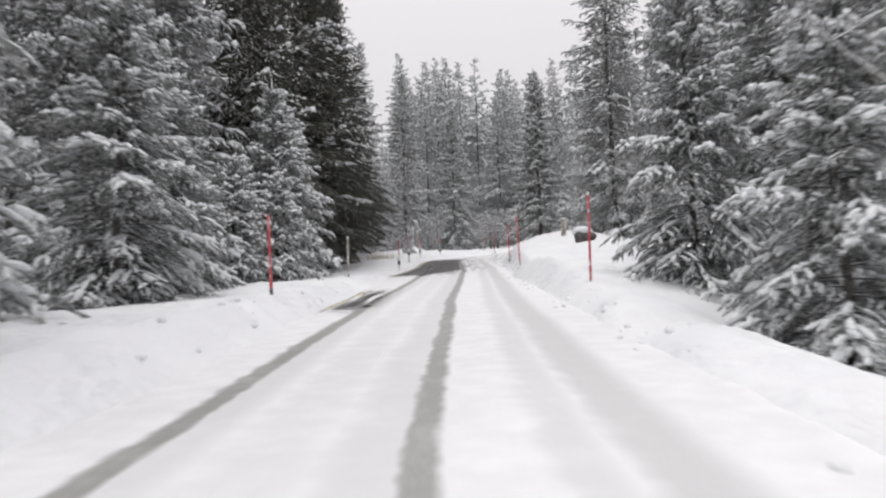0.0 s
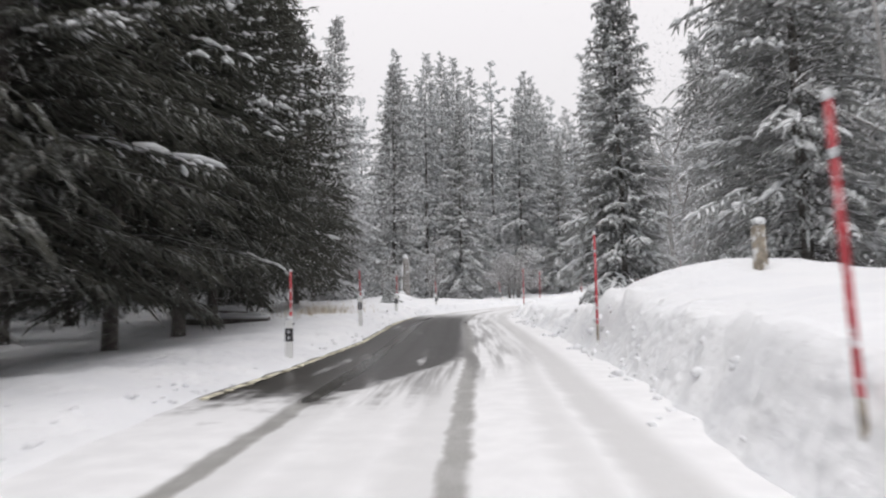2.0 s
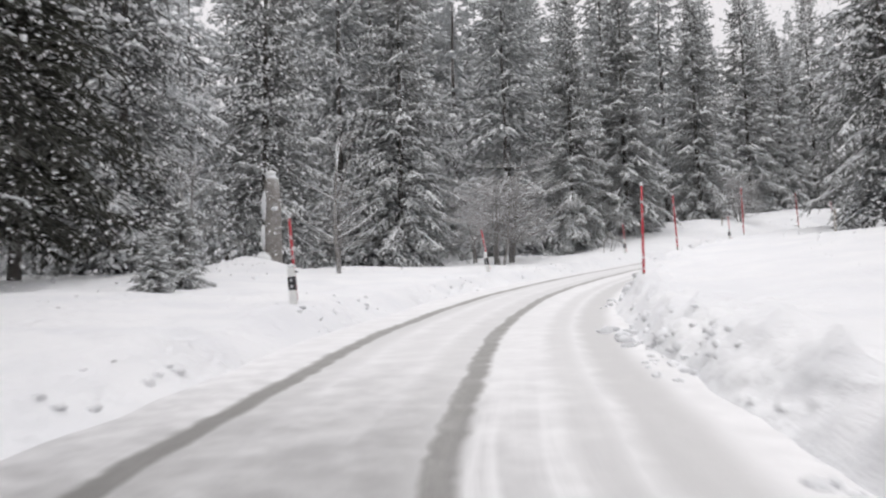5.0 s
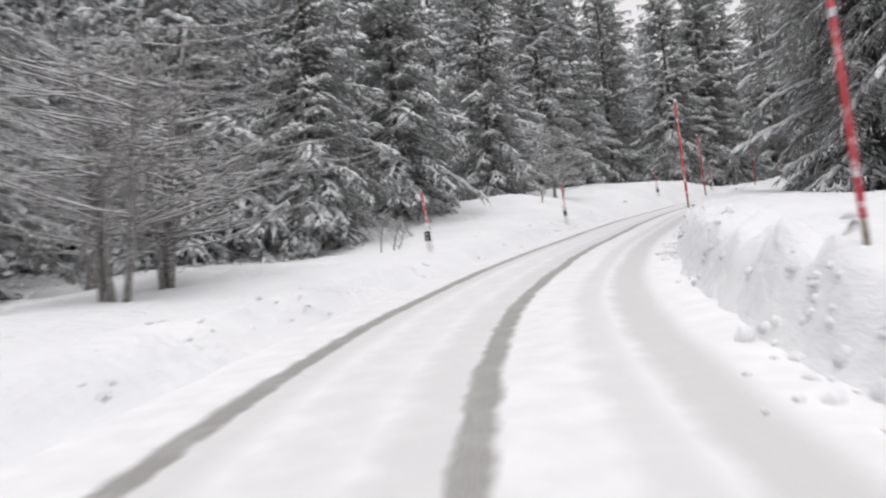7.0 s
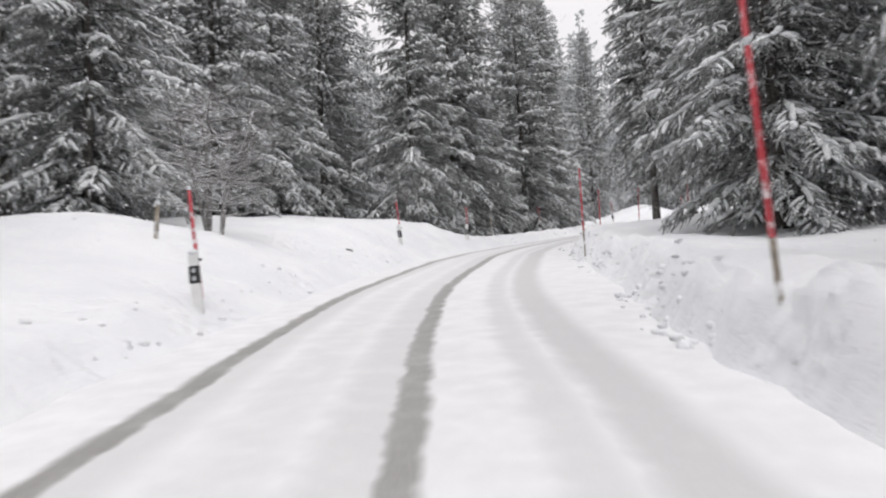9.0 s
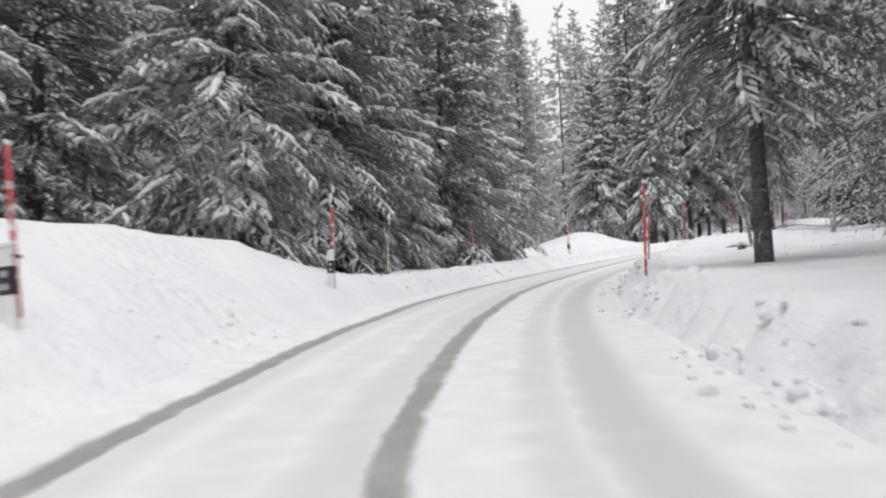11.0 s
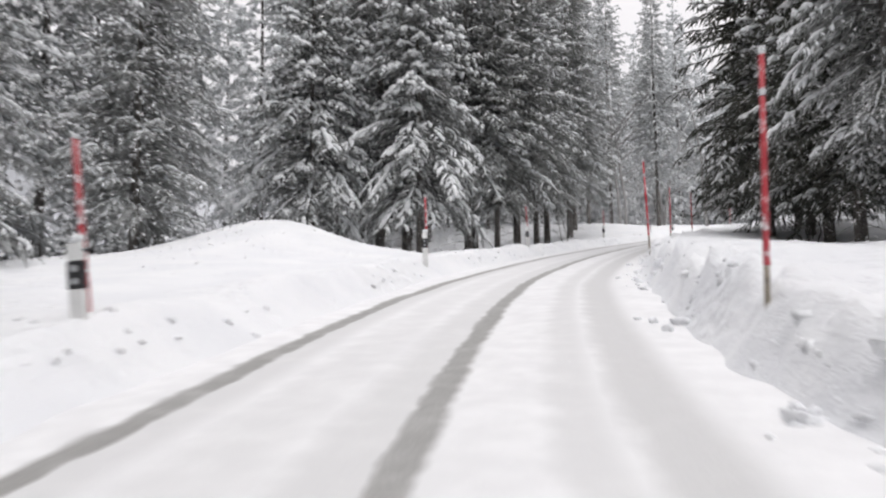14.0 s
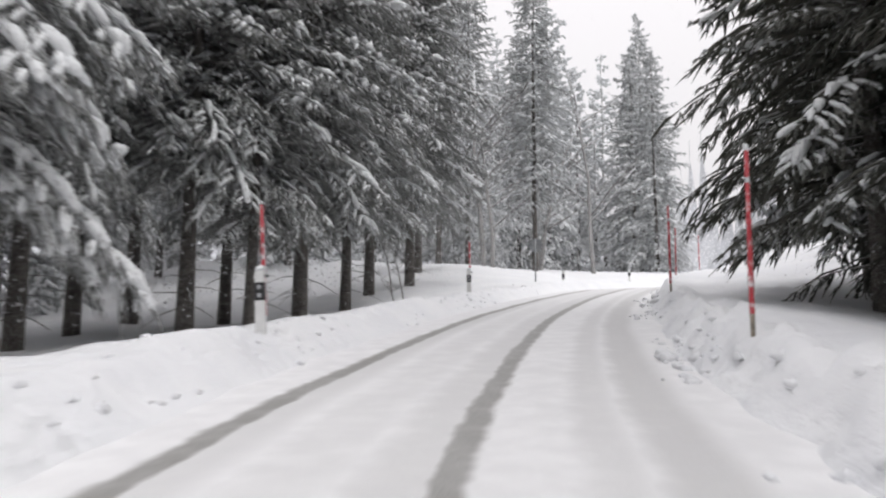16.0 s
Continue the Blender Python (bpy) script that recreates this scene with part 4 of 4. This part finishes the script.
def box_post(soup, z0, z1, w, depth, slant=0.0):
    """A post with a rounded three-sided section, like a delineator."""
    ring = [(-w / 2, -depth / 2), (w / 2, -depth / 2), (w / 2, depth * 0.1), (w * 0.25, depth / 2), (-w * 0.25, depth / 2), (-w / 2, depth * 0.1)]
    k = len(soup.verts)
    for z, tip in ((z0, 0.0), (z1 - 0.02, slant), (z1, slant)):
        g = 0.9 if z == z1 else 1.0
        soup.verts += [Vector((x * g, y * g, z + tip * y / depth)) for x, y in ring]
    for i in range(2):
        for j in range(6):
            a, b = k + i * 6 + j, k + i * 6 + (j + 1) % 6
            soup.faces.append((a, b, b + 6, a + 6))
    soup.faces.append(tuple(k + 12 + j for j in range(6)))


def marker_post(with_pole):
    post = new("marker_post")
    for name, mat, z0, z1, w, label in (("post_body", WHITE, -0.6, 0.68, 0.12, ""), ("black_band", BLACK, 0.68, 0.90, 0.123, "black band with reflectors"), ("post_head", WHITE, 0.90, 1.05, 0.12, "")):
        s = Soup()
        box_post(s, z0, z1, w, 0.10 if name != "black_band" else 0.103, 0.03 if name == "post_head" else 0.0)
        ob = part(name, s, mat, post, label, False)
        if name == "black_band":
            for side in (-1, 1):
                for z in (0.74, 0.84):
                    r = Soup()
                    y = side * 0.05
                    ring = [Vector((0.024 * math.cos(j * 0.785), 0, z + 0.03 * math.sin(j * 0.785))) for j in range(8)]
                    r.add([v + Vector((0, y + side * 0.008, 0)) for v in ring] + [v + Vector((0, y - side * 0.01, 0)) for v in ring], tuple(range(8)), *[(j, (j + 1) % 8, 8 + (j + 1) % 8, 8 + j) for j in range(8)])
                    part("reflector", r, REFLECTOR, ob, "small round white reflector", False)
    cap = Soup()
    lump(cap, Vector((0, 0, 1.07)), (0.07, 0.06, 0.045), 2)
    part("snow_cap", cap, BOUGH_SNOW, post, "small cap of snow")
    if with_pole:
        s = Soup()
        round_stick(s, Vector((0.02, 0.07, 0.5)), Vector((0.0, 0.07, 1.88)), 0.026, 0.022)
        part("snow_pole", s, RED, post, "red plastic snow pole strapped to the post")
        c = Soup()
        lump(c, Vector((0, 0.07, 1.90)), (0.032, 0.032, 0.03), 5)
        part("pole_tip", c, BOUGH_SNOW, post, "snowy tip")
        b = Soup()
        tube(b, [Vector((0, 0.035, 0.97)), Vector((0, 0.035, 0.99))], [0.085, 0.085], 10)
        part("strap", b, BLACK, post, "dark strap")
    return tagged(post, "white delineator post with black band and red snow pole" if with_pole else "white delineator post with black band in snow", "marker post", "delineator posts")


def snow_pole():
    pole = new("snow_pole")
    a, b, c = Soup(), Soup(), Soup()
    round_stick(a, Vector((0, 0, 0.26)), Vector((0, 0, 1.66)), 0.025, 0.021)
    round_stick(b, Vector((0, 0, -0.7)), Vector((0, 0, 0.27)), 0.022, 0.022)
    lump(c, Vector((0, 0, 1.68)), (0.034, 0.034, 0.035), 4)
    part("red_tube", a, RED, pole)
    part("stake", b, WOOD, pole, "weathered lower stake")
    part("snow_tip", c, BOUGH_SNOW, pole, "small snow tip")
    for k in range(3):
        r = Soup()
        z = 0.65 + 0.36 * k
        tube(r, [Vector((0, 0, z)), Vector((0, 0, z + 0.05))], [0.0262, 0.0262], 10)
        part("sleeve", r, REFLECTOR if k == 2 else RED, pole, "pale reflective sleeve" if k == 2 else "")
    return tagged(pole, "tall red snow marker pole standing in the snowbank", "snow pole", "right verge snow poles")


def stand(maker, spots, seed):
    rng = random.Random(seed)
    first = None
    for s, d, z, lean, *tall in spots:
        m = Matrix.Translation(along(s, d, z)) @ pose(0, 0, 0, 0, 0, heading(s) - 90) @ pose(0, 0, 0, rng.uniform(-2, 2), lean, 0) @ Matrix.Diagonal((1, 1, *(tall or [1.0]), 1))
        if first is None:
            first = maker()
            first.matrix_basis = m
        else:
            copy_thing(first, m)


# Metres along, to the left, foot height over the road, lean to the right.
stand(lambda: marker_post(True), [
    (37.5, 3.25, -0.33, -1), (47.6, 3.34, -0.08, -2), (57.0, 3.27, -0.05, 0), (69.5, 3.62, -0.06, -4), (82.0, 3.48, 0.0, -10), (95.1, 3.55, 0.0, -6), (107.1, 3.08, -0.12, -5), (122.5, 3.55, 0.12, -5),
    (130.1, 3.35, 0.0, -1), (140.9, 3.25, 0.0, -6), (153.0, 3.35, 0.0, -5), (164.8, 3.2, 0.0, -1), (177.1, 3.35, 0.05, -3), (190.2, 3.35, 0.0, -1)], 3)
stand(lambda: marker_post(False), [(204.5, 3.4, -0.12, 0), (215.5, 3.5, 0.08, 0)], 4)
stand(snow_pole, [
    (15.0, -2.5, 0.14, 1, 1.14), (28.4, -1.98, 0.29, -2), (38.2, -2.06, 0.25, 0), (60.8, -2.12, 0.22, 0), (72.0, -2.06, 0.32, 1), (83.1, -2.3, 0.58, -2), (94.6, -2.1, 0.60, -1, 1.22), (102.7, -2.18, 0.60, -2, 1.03),
    (118.0, -2.3, 0.37, 0), (131.1, -2.08, 0.15, 1), (141.6, -1.97, 0.36, 3), (153.2, -1.75, 0.45, 2), (164.6, -1.8, 0.47, -2), (175.8, -2.0, 0.33, 1), (184.5, -2.06, 0.39, 0), (196.0, -2.3, 0.37, 1), (207.0, -2.4, 0.47, 0), (220.0, -2.4, 0.47, 0)], 5)


def short_pole():
    pole = new("snow_pole")
    a, b = Soup(), Soup()
    round_stick(a, Vector((0, 0, 0.1)), Vector((0, 0, 1.35)), 0.027, 0.022)
    round_stick(b, Vector((0, 0, -0.5)), Vector((0, 0, 0.12)), 0.03, 0.027)
    part("red_tube", a, RED, pole)
    part("foot", b, BLACK, pole, "dark foot")
    return tagged(pole, "red snow pole on the verge beside young spruces", "snow pole")


stand(short_pole, [(13.8, 3.3, 0.39, -1, 1.07)], 6)


# ---- stumps, logs, rocks and small things ----
def wooden_stake():
    stake = new("wooden_stake")
    a, c = Soup(), Soup()
    round_stick(a, Vector((0, 0, -0.4)), Vector((0, 0, 1.15)), 0.04, 0.035, 7)
    lump(c, Vector((0, 0, 1.17)), (0.045, 0.045, 0.04), 3)
    part("shaft", a, WOOD, stake)
    part("snow_cap", c, BOUGH_SNOW, stake, "small snow cap")
    return tagged(stake, "grey weathered wooden stake in the snow", "stake", "wooden stakes")


stand(wooden_stake, [(26.8, 4.0, 0.44, 0), (136.5, 4.4, 0.29, 1), (151.0, 5.5, 0.39, -3), (30.5, -9.5, 1.09, 0), (34.0, -10.0, 1.09, 2), (25.5, -9.0, 0.89, -2), (88.5, -6.5, 0.49, 2), (86.0, -8.5, 0.49, -2), (110.0, 5.0, 0.59, 4)], 8)


def wooden_post():
    post = new("wooden_post")
    a, c = Soup(), Soup()
    tube(a, [Vector((0, 0, -0.6)), Vector((0.01, 0, 0.0)), Vector((-0.01, 0.01, 0.62)), Vector((0, 0, 0.64))], [0.125, 0.125, 0.115, 0.10], 9)
    lump(c, Vector((0, 0, 0.68)), (0.125, 0.12, 0.06), 7)
    part("shaft", a, WOOD, post)
    part("snow_cap", c, BOUGH_SNOW, post, "thin cap of snow")
    return tagged(post, "stout wooden post with snow cap on the mound", "post")


stand(wooden_post, [(37.2, -4.6, verge(37.2, -4.6) - 0.06, 1, 1.25)], 9)


def broken_snag():
    snag = new("broken_tree_stump")
    a, c = Soup(), Soup()
    rng = random.Random(5)
    tube(a, [Vector((0, 0, -0.5)), Vector((0.0, 0, 0.0)), Vector((0.02, 0.0, 0.7)), Vector((-0.03, 0.02, 1.5)), Vector((-0.06, 0, 2.75)), Vector((-0.14, 0, 3.0))], [0.36, 0.33, 0.29, 0.27, 0.24, 0.12], 12)
    for v in a.verts:
        v += Vector((noise.noise(v * 3) * 0.05, noise.noise(v * 3 + Vector((9, 0, 0))) * 0.05, 0))
    lump(c, Vector((-0.12, 0, 2.98)), (0.22, 0.2, 0.12), 8)
    lump(c, Vector((-0.24, -0.16, 1.9)), (0.12, 0.1, 0.5), 11)
    lump(c, Vector((-0.28, -0.12, 0.8)), (0.13, 0.12, 0.45), 14)
    lump(c, Vector((-0.2, -0.1, 0.05)), (0.4, 0.4, 0.3), 9)
    lump(c, Vector((0.22, -0.24, 1.75)), (0.12, 0.1, 0.08), 10)
    part("trunk", a, SNAG_BARK, snag)
    part("snow_cap", c, BOUGH_SNOW, snag, "snow stuck to the broken top")
    for z, turn in ((1.3, 20), (1.75, 200), (0.9, 100)):
        t = Soup()
        w = Vector((math.cos(radians(turn)), math.sin(radians(turn)), 0.25))
        tube(t, [w * 0.28 + Vector((0, 0, z)), w * 0.6 + Vector((0, 0, z + 0.02))], [0.03, 0.012], 5)
        part("branch_stub", t, BARK, snag)
    return tagged(snag, "broken dead trunk plastered with wind-blown snow", "stump")


stand(broken_snag, [(80.1, 10.5, 1.2, 1)], 10)


def boulder(name, size, label, seed):
    thing = new(name)
    a, c = Soup(), Soup()
    lump(a, Vector((0, 0, size[2] * 0.35)), size, seed, 9, 14, 0.5)
    lump(c, Vector((-0.06, 0.05, size[2] * 1.0)), (size[0] * 1.05, size[1] * 1.05, size[2] * 0.7), seed + 1, 7, 12, 0.3)
    part("stone", a, ROCK, thing)
    part("snow_cover", c, SNOW, thing, "thick snow pillow on top")
    return tagged(thing, label, "rock")


stand(lambda: boulder("boulder", (0.40, 0.34, 0.30), "dark boulder under a thick pillow of snow", 12), [(30.2, -4.6, verge(30.2, -4.6) + 0.08, 0)], 11)
stand(lambda: boulder("small_rock", (0.22, 0.18, 0.15), "small dark rock poking out of the snowbank", 15), [(117.3, 3.75, 0.40, 0)], 12)


def fallen_log():
    log = new("fallen_log")
    a, c = Soup(), Soup()
    tube(a, [Vector((-1.6, 0, 0.2)), Vector((-0.5, 0.05, 0.22)), Vector((0.6, 0.0, 0.2)), Vector((1.5, -0.04, 0.19)), Vector((1.52, -0.04, 0.19))], [0.2, 0.21, 0.2, 0.19, 0.16], 12)
    tube(c, [Vector((-1.55 + 0.31 * k, 0.02 * math.sin(k * 2.1), 0.385 + 0.012 * math.sin(k * 1.7))) for k in range(11)], [0.02] + [0.10 + 0.025 * math.sin(k * 2.7) for k in range(9)] + [0.03], 8)
    part("stem", a, BARK, log)
    part("snow_cover", c, BOUGH_SNOW, log, "strip of snow along the top")
    return tagged(log, "felled log lying in thin snow under the spruces", "log", "felled logs")


stand(fallen_log, [(51.0, 8.4, -0.01, 0), (52.2, 9.0, 0.24, 2)], 13)


def fallen_branch():
    branch = new("fallen_branch")
    a = Soup()
    tube(a, [Vector((-0.5, 0.06, 0.05)), Vector((-0.18, 0.0, 0.09)), Vector((0.18, -0.04, 0.07)), Vector((0.5, -0.02, 0.05))], [0.015, 0.035, 0.04, 0.02], 7)
    part("stem", a, BARK, branch)
    for x, y, turn in ((-0.12, 0.0, 0.9), (0.06, -0.03, -0.8), (0.24, -0.03, 0.7), (-0.3, 0.03, -1.0)):
        t = Soup()
        w = Vector((math.cos(turn), math.sin(turn), 0.15))
        tube(t, [Vector((x, y, 0.09)), Vector((x, y, 0.1)) + w * 0.18, Vector((x, y, 0.08)) + w * 0.32], [0.016, 0.011, 0.004], 4)
        part("side_twig", t, BARK, branch)
    c = Soup()
    for k in range(5):
        lump(c, Vector((-0.28 + 0.13 * k, -0.02, 0.115)), (0.10, 0.035, 0.025), 40 + k, 4, 7)
    part("snow_cover", c, BOUGH_SNOW, branch, "thin broken strip of snow")
    return tagged(branch, "dark broken branch lying on the snow by a bare sapling", "branch")


stand(fallen_branch, [(146.9, -4.5, verge(146.9, -4.5) - 0.01, 0)], 21)


def tree_stump():
    stump = new("tree_stump")
    a, c = Soup(), Soup()
    tube(a, [Vector((0, 0, -0.3)), Vector((0, 0, 0.0)), Vector((0.01, 0, 0.24)), Vector((0.01, 0, 0.26))], [0.17, 0.14, 0.12, 0.11], 11)
    lump(c, Vector((0.01, 0, 0.29)), (0.14, 0.13, 0.06), 31)
    part("stem", a, BARK, stump)
    part("snow_cap", c, BOUGH_SNOW, stump, "small round cap of snow")
    return tagged(stump, "low dark tree stump with a small cap of snow", "stump")


stand(tree_stump, [(143.3, -4.6, verge(143.3, -4.6) - 0.13, 4)], 22)


def road_sign():
    sign = new("road_sign")
    a, p, r = Soup(), Soup(), Soup()
    round_stick(a, Vector((0, 0, -0.6)), Vector((0, 0, 2.2)), 0.03, 0.03)
    for soup, y0, y1, rad in ((p, 0.035, 0.05, 0.30), (r, 0.026, 0.034, 0.29)):
        ring = [Vector((rad * math.cos(6.283 * j / 24), 0, 1.95 + rad * math.sin(6.283 * j / 24))) for j in range(24)]
        k = len(soup.verts)
        soup.verts += [v + Vector((0, y0, 0)) for v in ring] + [v + Vector((0, y1, 0)) for v in ring]
        soup.faces += [tuple(range(k, k + 24)), tuple(range(k + 24, k + 48))] + [(k + j, k + (j + 1) % 24, k + 24 + (j + 1) % 24, k + 24 + j) for j in range(24)]
    part("pole", a, STEEL, sign)
    part("disc", p, STEEL, sign, "bare grey metal back of the disc", False)
    part("rim", r, STEEL, sign, "grey weathered rim", False)
    return tagged(sign, "round traffic sign with grey metal back on a steel pole", "road sign")


stand(road_sign, [(200.5, 3.6, 0.09, 0)], 14)


def bare_shrub(name, stems, height, spread, seed, mat, label, category, upright=0.6, level_twigs=False):
    """A leafless many-stemmed shrub or young tree with snow along its twigs."""
    rng = random.Random(seed)
    thing = new(name)
    wood, fine = Soup(), Soup()

    def grow(p, way, length, r, level):
        pts, q, w = [p], p, way
        for k in range(4):
            w = (w + Vector((rng.uniform(-0.16, 0.16), rng.uniform(-0.16, 0.16), rng.uniform(-0.04, 0.14)))).normalized()
            q = q + w * (length / 4)
            pts.append(q)
        tube(wood if level == 0 else fine, pts, [r, r * 0.85, r * 0.65, r * 0.45, r * 0.22], 5 if level == 0 else 3)
        if level < 2:
            for k in range((22 if level_twigs else 9) if level == 0 else 5):
                u = rng.uniform(0.25, 0.98)
                i = min(int(u * 4), 3)
                b = pts[i].lerp(pts[i + 1], u * 4 - i)
                a = rng.uniform(0, 6.283)
                side = Vector((math.cos(a), math.sin(a), rng.uniform(-0.08, 0.22) if level_twigs else rng.uniform(0.05, 0.55) if level == 0 else rng.uniform(-0.1, 0.4)))
                grow(b, (side + w * (0.08 if level_twigs else 0.35)).normalized(), length * rng.uniform(0.28, 0.5) * (1.2 - 0.5 * u) * spread, r * 0.42, level + 1)

    for k in range(stems):
        a = rng.uniform(0, 6.283)
        out = Vector((math.cos(a), math.sin(a), 0)) * (0 if stems == 1 else rng.uniform(0.05, 0.35))
        grow(out * 0.8 + Vector((0, 0, -0.3)), (out * (1 - upright) * 2 + Vector((0, 0, 1))).normalized(), height * rng.uniform(0.75, 1.1), 0.012 * height + 0.008, 0)
    part("stem", wood, mat, thing)
    part("twig_crown", fine, TWIG, thing, "thin snow-lined twigs")
    return tagged(thing, label, category, "bare shrubs and saplings")


SHRUBS = [
    (79.0, 7.2, 1, 5.6, 1.1, 41, TWIG, 0.97), (88.0, 6.0, 4, 4.3, 1.5, 42, TWIG, 0.88), (89.8, 6.8, 4, 4.6, 1.5, 43, TWIG, 0.88), (113.0, 5.2, 3, 3.0, 1.3, 44, TWIG, 0.7), (114.8, 6.2, 2, 4.6, 1.3, 45, TWIG, 0.85),
    (74.0, 8.8, 2, 3.6, 1.0, 46, TWIG, 0.8), (84.0, 11.0, 3, 3.4, 1.0, 62, TWIG, 0.75), (91.5, 9.6, 3, 3.4, 1.1, 65, TWIG, 0.75),  (131.0, 5.8, 4, 3.2, 1.3, 47, TWIG, 0.4), (59.0, -8.5, 1, 9.0, 0.9, 48, PALE_BARK, 0.95), (62.5, -10.5, 1, 10.0, 0.9, 49, PALE_BARK, 0.95), (66.0, -14.0, 2, 9.0, 0.9, 50, PALE_BARK, 0.9),
    (147.6, -4.9, 1, 5.2, 0.7, 51, TWIG, 0.9), (158.0, -7.4, 1, 10.0, 1.0, 61, PALE_BARK, 0.9), (207.0, 8.0, 1, 11.0, 0.9, 52, PALE_BARK, 0.95), (209.0, 9.5, 1, 12.0, 0.9, 53, PALE_BARK, 0.95), (214.0, 8.5, 2, 11.0, 0.9, 54, PALE_BARK, 0.9), (218.0, 7.0, 1, 12.0, 0.9, 55, PALE_BARK, 0.95),
    (44.0, -11.0, 1, 8.0, 1.0, 56, PALE_BARK, 0.95), (40.9, -9.9, 1, 9.0, 0.7, 57, PALE_BARK, 0.98), (96.5, 5.4, 3, 1.3, 1.0, 58, TWIG, 0.5), (191.0, 5.6, 2, 2.0, 1.0, 59, TWIG, 0.7), (5.6, -4.4, 1, 6.0, 1.2, 60, TWIG, 0.95)]
for s, d, stems, height, spread, seed, mat, upright in SHRUBS:
    big = height > 6
    thing = bare_shrub("bare_tree" if big else "bare_shrub", stems, height, spread, seed, mat, "leafless pale-barked tree with snow-lined branches" if big else "leafless shrub with snow-lined twigs on the verge", "tree" if big else "shrub", upright, seed in (42, 43, 62, 65, 44, 45))
    thing.matrix_basis = Matrix.Translation(ground_at(s, d))


def dry_grass():
    rng, soup = random.Random(8), Soup()
    for _ in range(420):
        s, d = rng.gauss(55.5, 1.6), rng.gauss(6.0, 0.7)
        p = ground_at(s, d)
        way = Vector((rng.uniform(-0.35, 0.35), rng.uniform(-0.35, 0.35), 1)) * rng.uniform(0.2, 0.55)
        side = Vector((rng.uniform(-1, 1), rng.uniform(-1, 1), 0)).normalized() * 0.006
        soup.add([p - side, p + side, p + way], (0, 1, 2))
    ob = new("dry_grass", soup.mesh("dry_grass", GRASS))
    return tagged(ob, "dry yellow grass stalks standing out of the snow", "grass", kind="stuff")


dry_grass()


def snow_clods():
    """Broken lumps that the plough threw along both edges of the road."""
    rng, soup = random.Random(17), Soup()
    for _ in range(3200):
        s = rng.uniform(-6, 200)
        right = rng.random() < 0.75
        if noise.noise((s * 0.25, 0 if right else 5, 3)) < -0.05 or (right and s < 34 and rng.random() < 0.7):
            continue
        if right:
            d = -float(np.interp(s, RIGHT_AT[:, 0], RIGHT_AT[:, 1])) - rng.gauss(0.05, 0.2)
        else:
            d = left_edge(s) + 0.07 + abs(rng.gauss(0, 0.45))
        size = rng.uniform(0.02, 0.055) * (rng.uniform(1.5, 2.3) if right and s > 30 and rng.random() < 0.22 else 1.0)
        p = ground_at(s, d)
        p.z = max(p.z, along(s, d).z) + size * rng.uniform(-0.1, 0.25)
        lump(soup, p, (size * rng.uniform(0.8, 1.6), size * rng.uniform(0.8, 1.6), size * rng.uniform(0.6, 1.0)), rng.uniform(0, 90), 3, 5, 0.7)
    for _ in range(220):  # lumps pressed into the steep face of the ploughed bank
        s = rng.uniform(34, 178)
        if 112 < s < 122 or s < 45:
            continue
        d = -float(np.interp(s, RIGHT_AT[:, 0], RIGHT_AT[:, 1])) - rng.uniform(0.02, 0.55)
        size = rng.uniform(0.025, 0.065)
        p = ground_at(s, d) - Vector((0, 0, size * rng.uniform(0.3, 0.75)))
        lump(soup, p, (size * rng.uniform(0.8, 1.5), size * rng.uniform(0.8, 1.5), size * rng.uniform(0.6, 1.0)), rng.uniform(0, 90), 4, 7, 1.1)
    ob = new("snow_clods", soup.mesh("snow_clods", SNOW, True))
    return tagged(ob, "broken clods of ploughed snow along the road edges", "snow", kind="stuff")


snow_clods()


def falling_snow():
    """Flakes in the air: fine over the road, oversized between the trees, where they stand in for haze and grey the
    distance.
    """
    rng, count = np.random.default_rng(29), 430000
    s, d, z = rng.uniform(-6, 245, count), rng.uniform(-17, 25, count), rng.uniform(0.2, 11, count)
    off = np.hypot(d - 0.3, np.maximum(z - 1.3, 0.0))
    keep = (off > 5) | (rng.random(count) > 0.9)
    s, d, z = s[keep], d[keep], z[keep]
    base = np.stack([np.interp(s, RUN, LINE[:, k]) for k in range(3)], 1)
    way = np.stack([np.interp(s, RUN, TANGENT[:, k]) for k in range(2)], 1)
    p = base + np.stack([-way[:, 1] * d, way[:, 0] * d, z], 1)
    n = len(s)
    dense = np.interp(s, (0, 55, 75, 150, 185, 245), (1.0, 1.0, 1.4, 1.4, 1.1, 1.1))  # larger flakes through the bend thicken the stand-in haze
    # flakes swell with distance from the road, so the trees behind look hazed
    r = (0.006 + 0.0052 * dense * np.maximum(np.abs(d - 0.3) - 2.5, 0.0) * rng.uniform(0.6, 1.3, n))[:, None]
    a = rng.uniform(0, 6.28, n)
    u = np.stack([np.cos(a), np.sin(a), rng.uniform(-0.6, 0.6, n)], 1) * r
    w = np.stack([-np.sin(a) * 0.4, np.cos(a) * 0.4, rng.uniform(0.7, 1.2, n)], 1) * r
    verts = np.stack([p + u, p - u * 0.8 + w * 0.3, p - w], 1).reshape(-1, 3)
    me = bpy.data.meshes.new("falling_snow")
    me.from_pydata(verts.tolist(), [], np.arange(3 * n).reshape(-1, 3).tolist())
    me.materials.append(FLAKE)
    return tagged(new("falling_snow", me), "light falling snow, its flakes oversized among the trees to stand in for haze", "snowflakes", kind="stuff")


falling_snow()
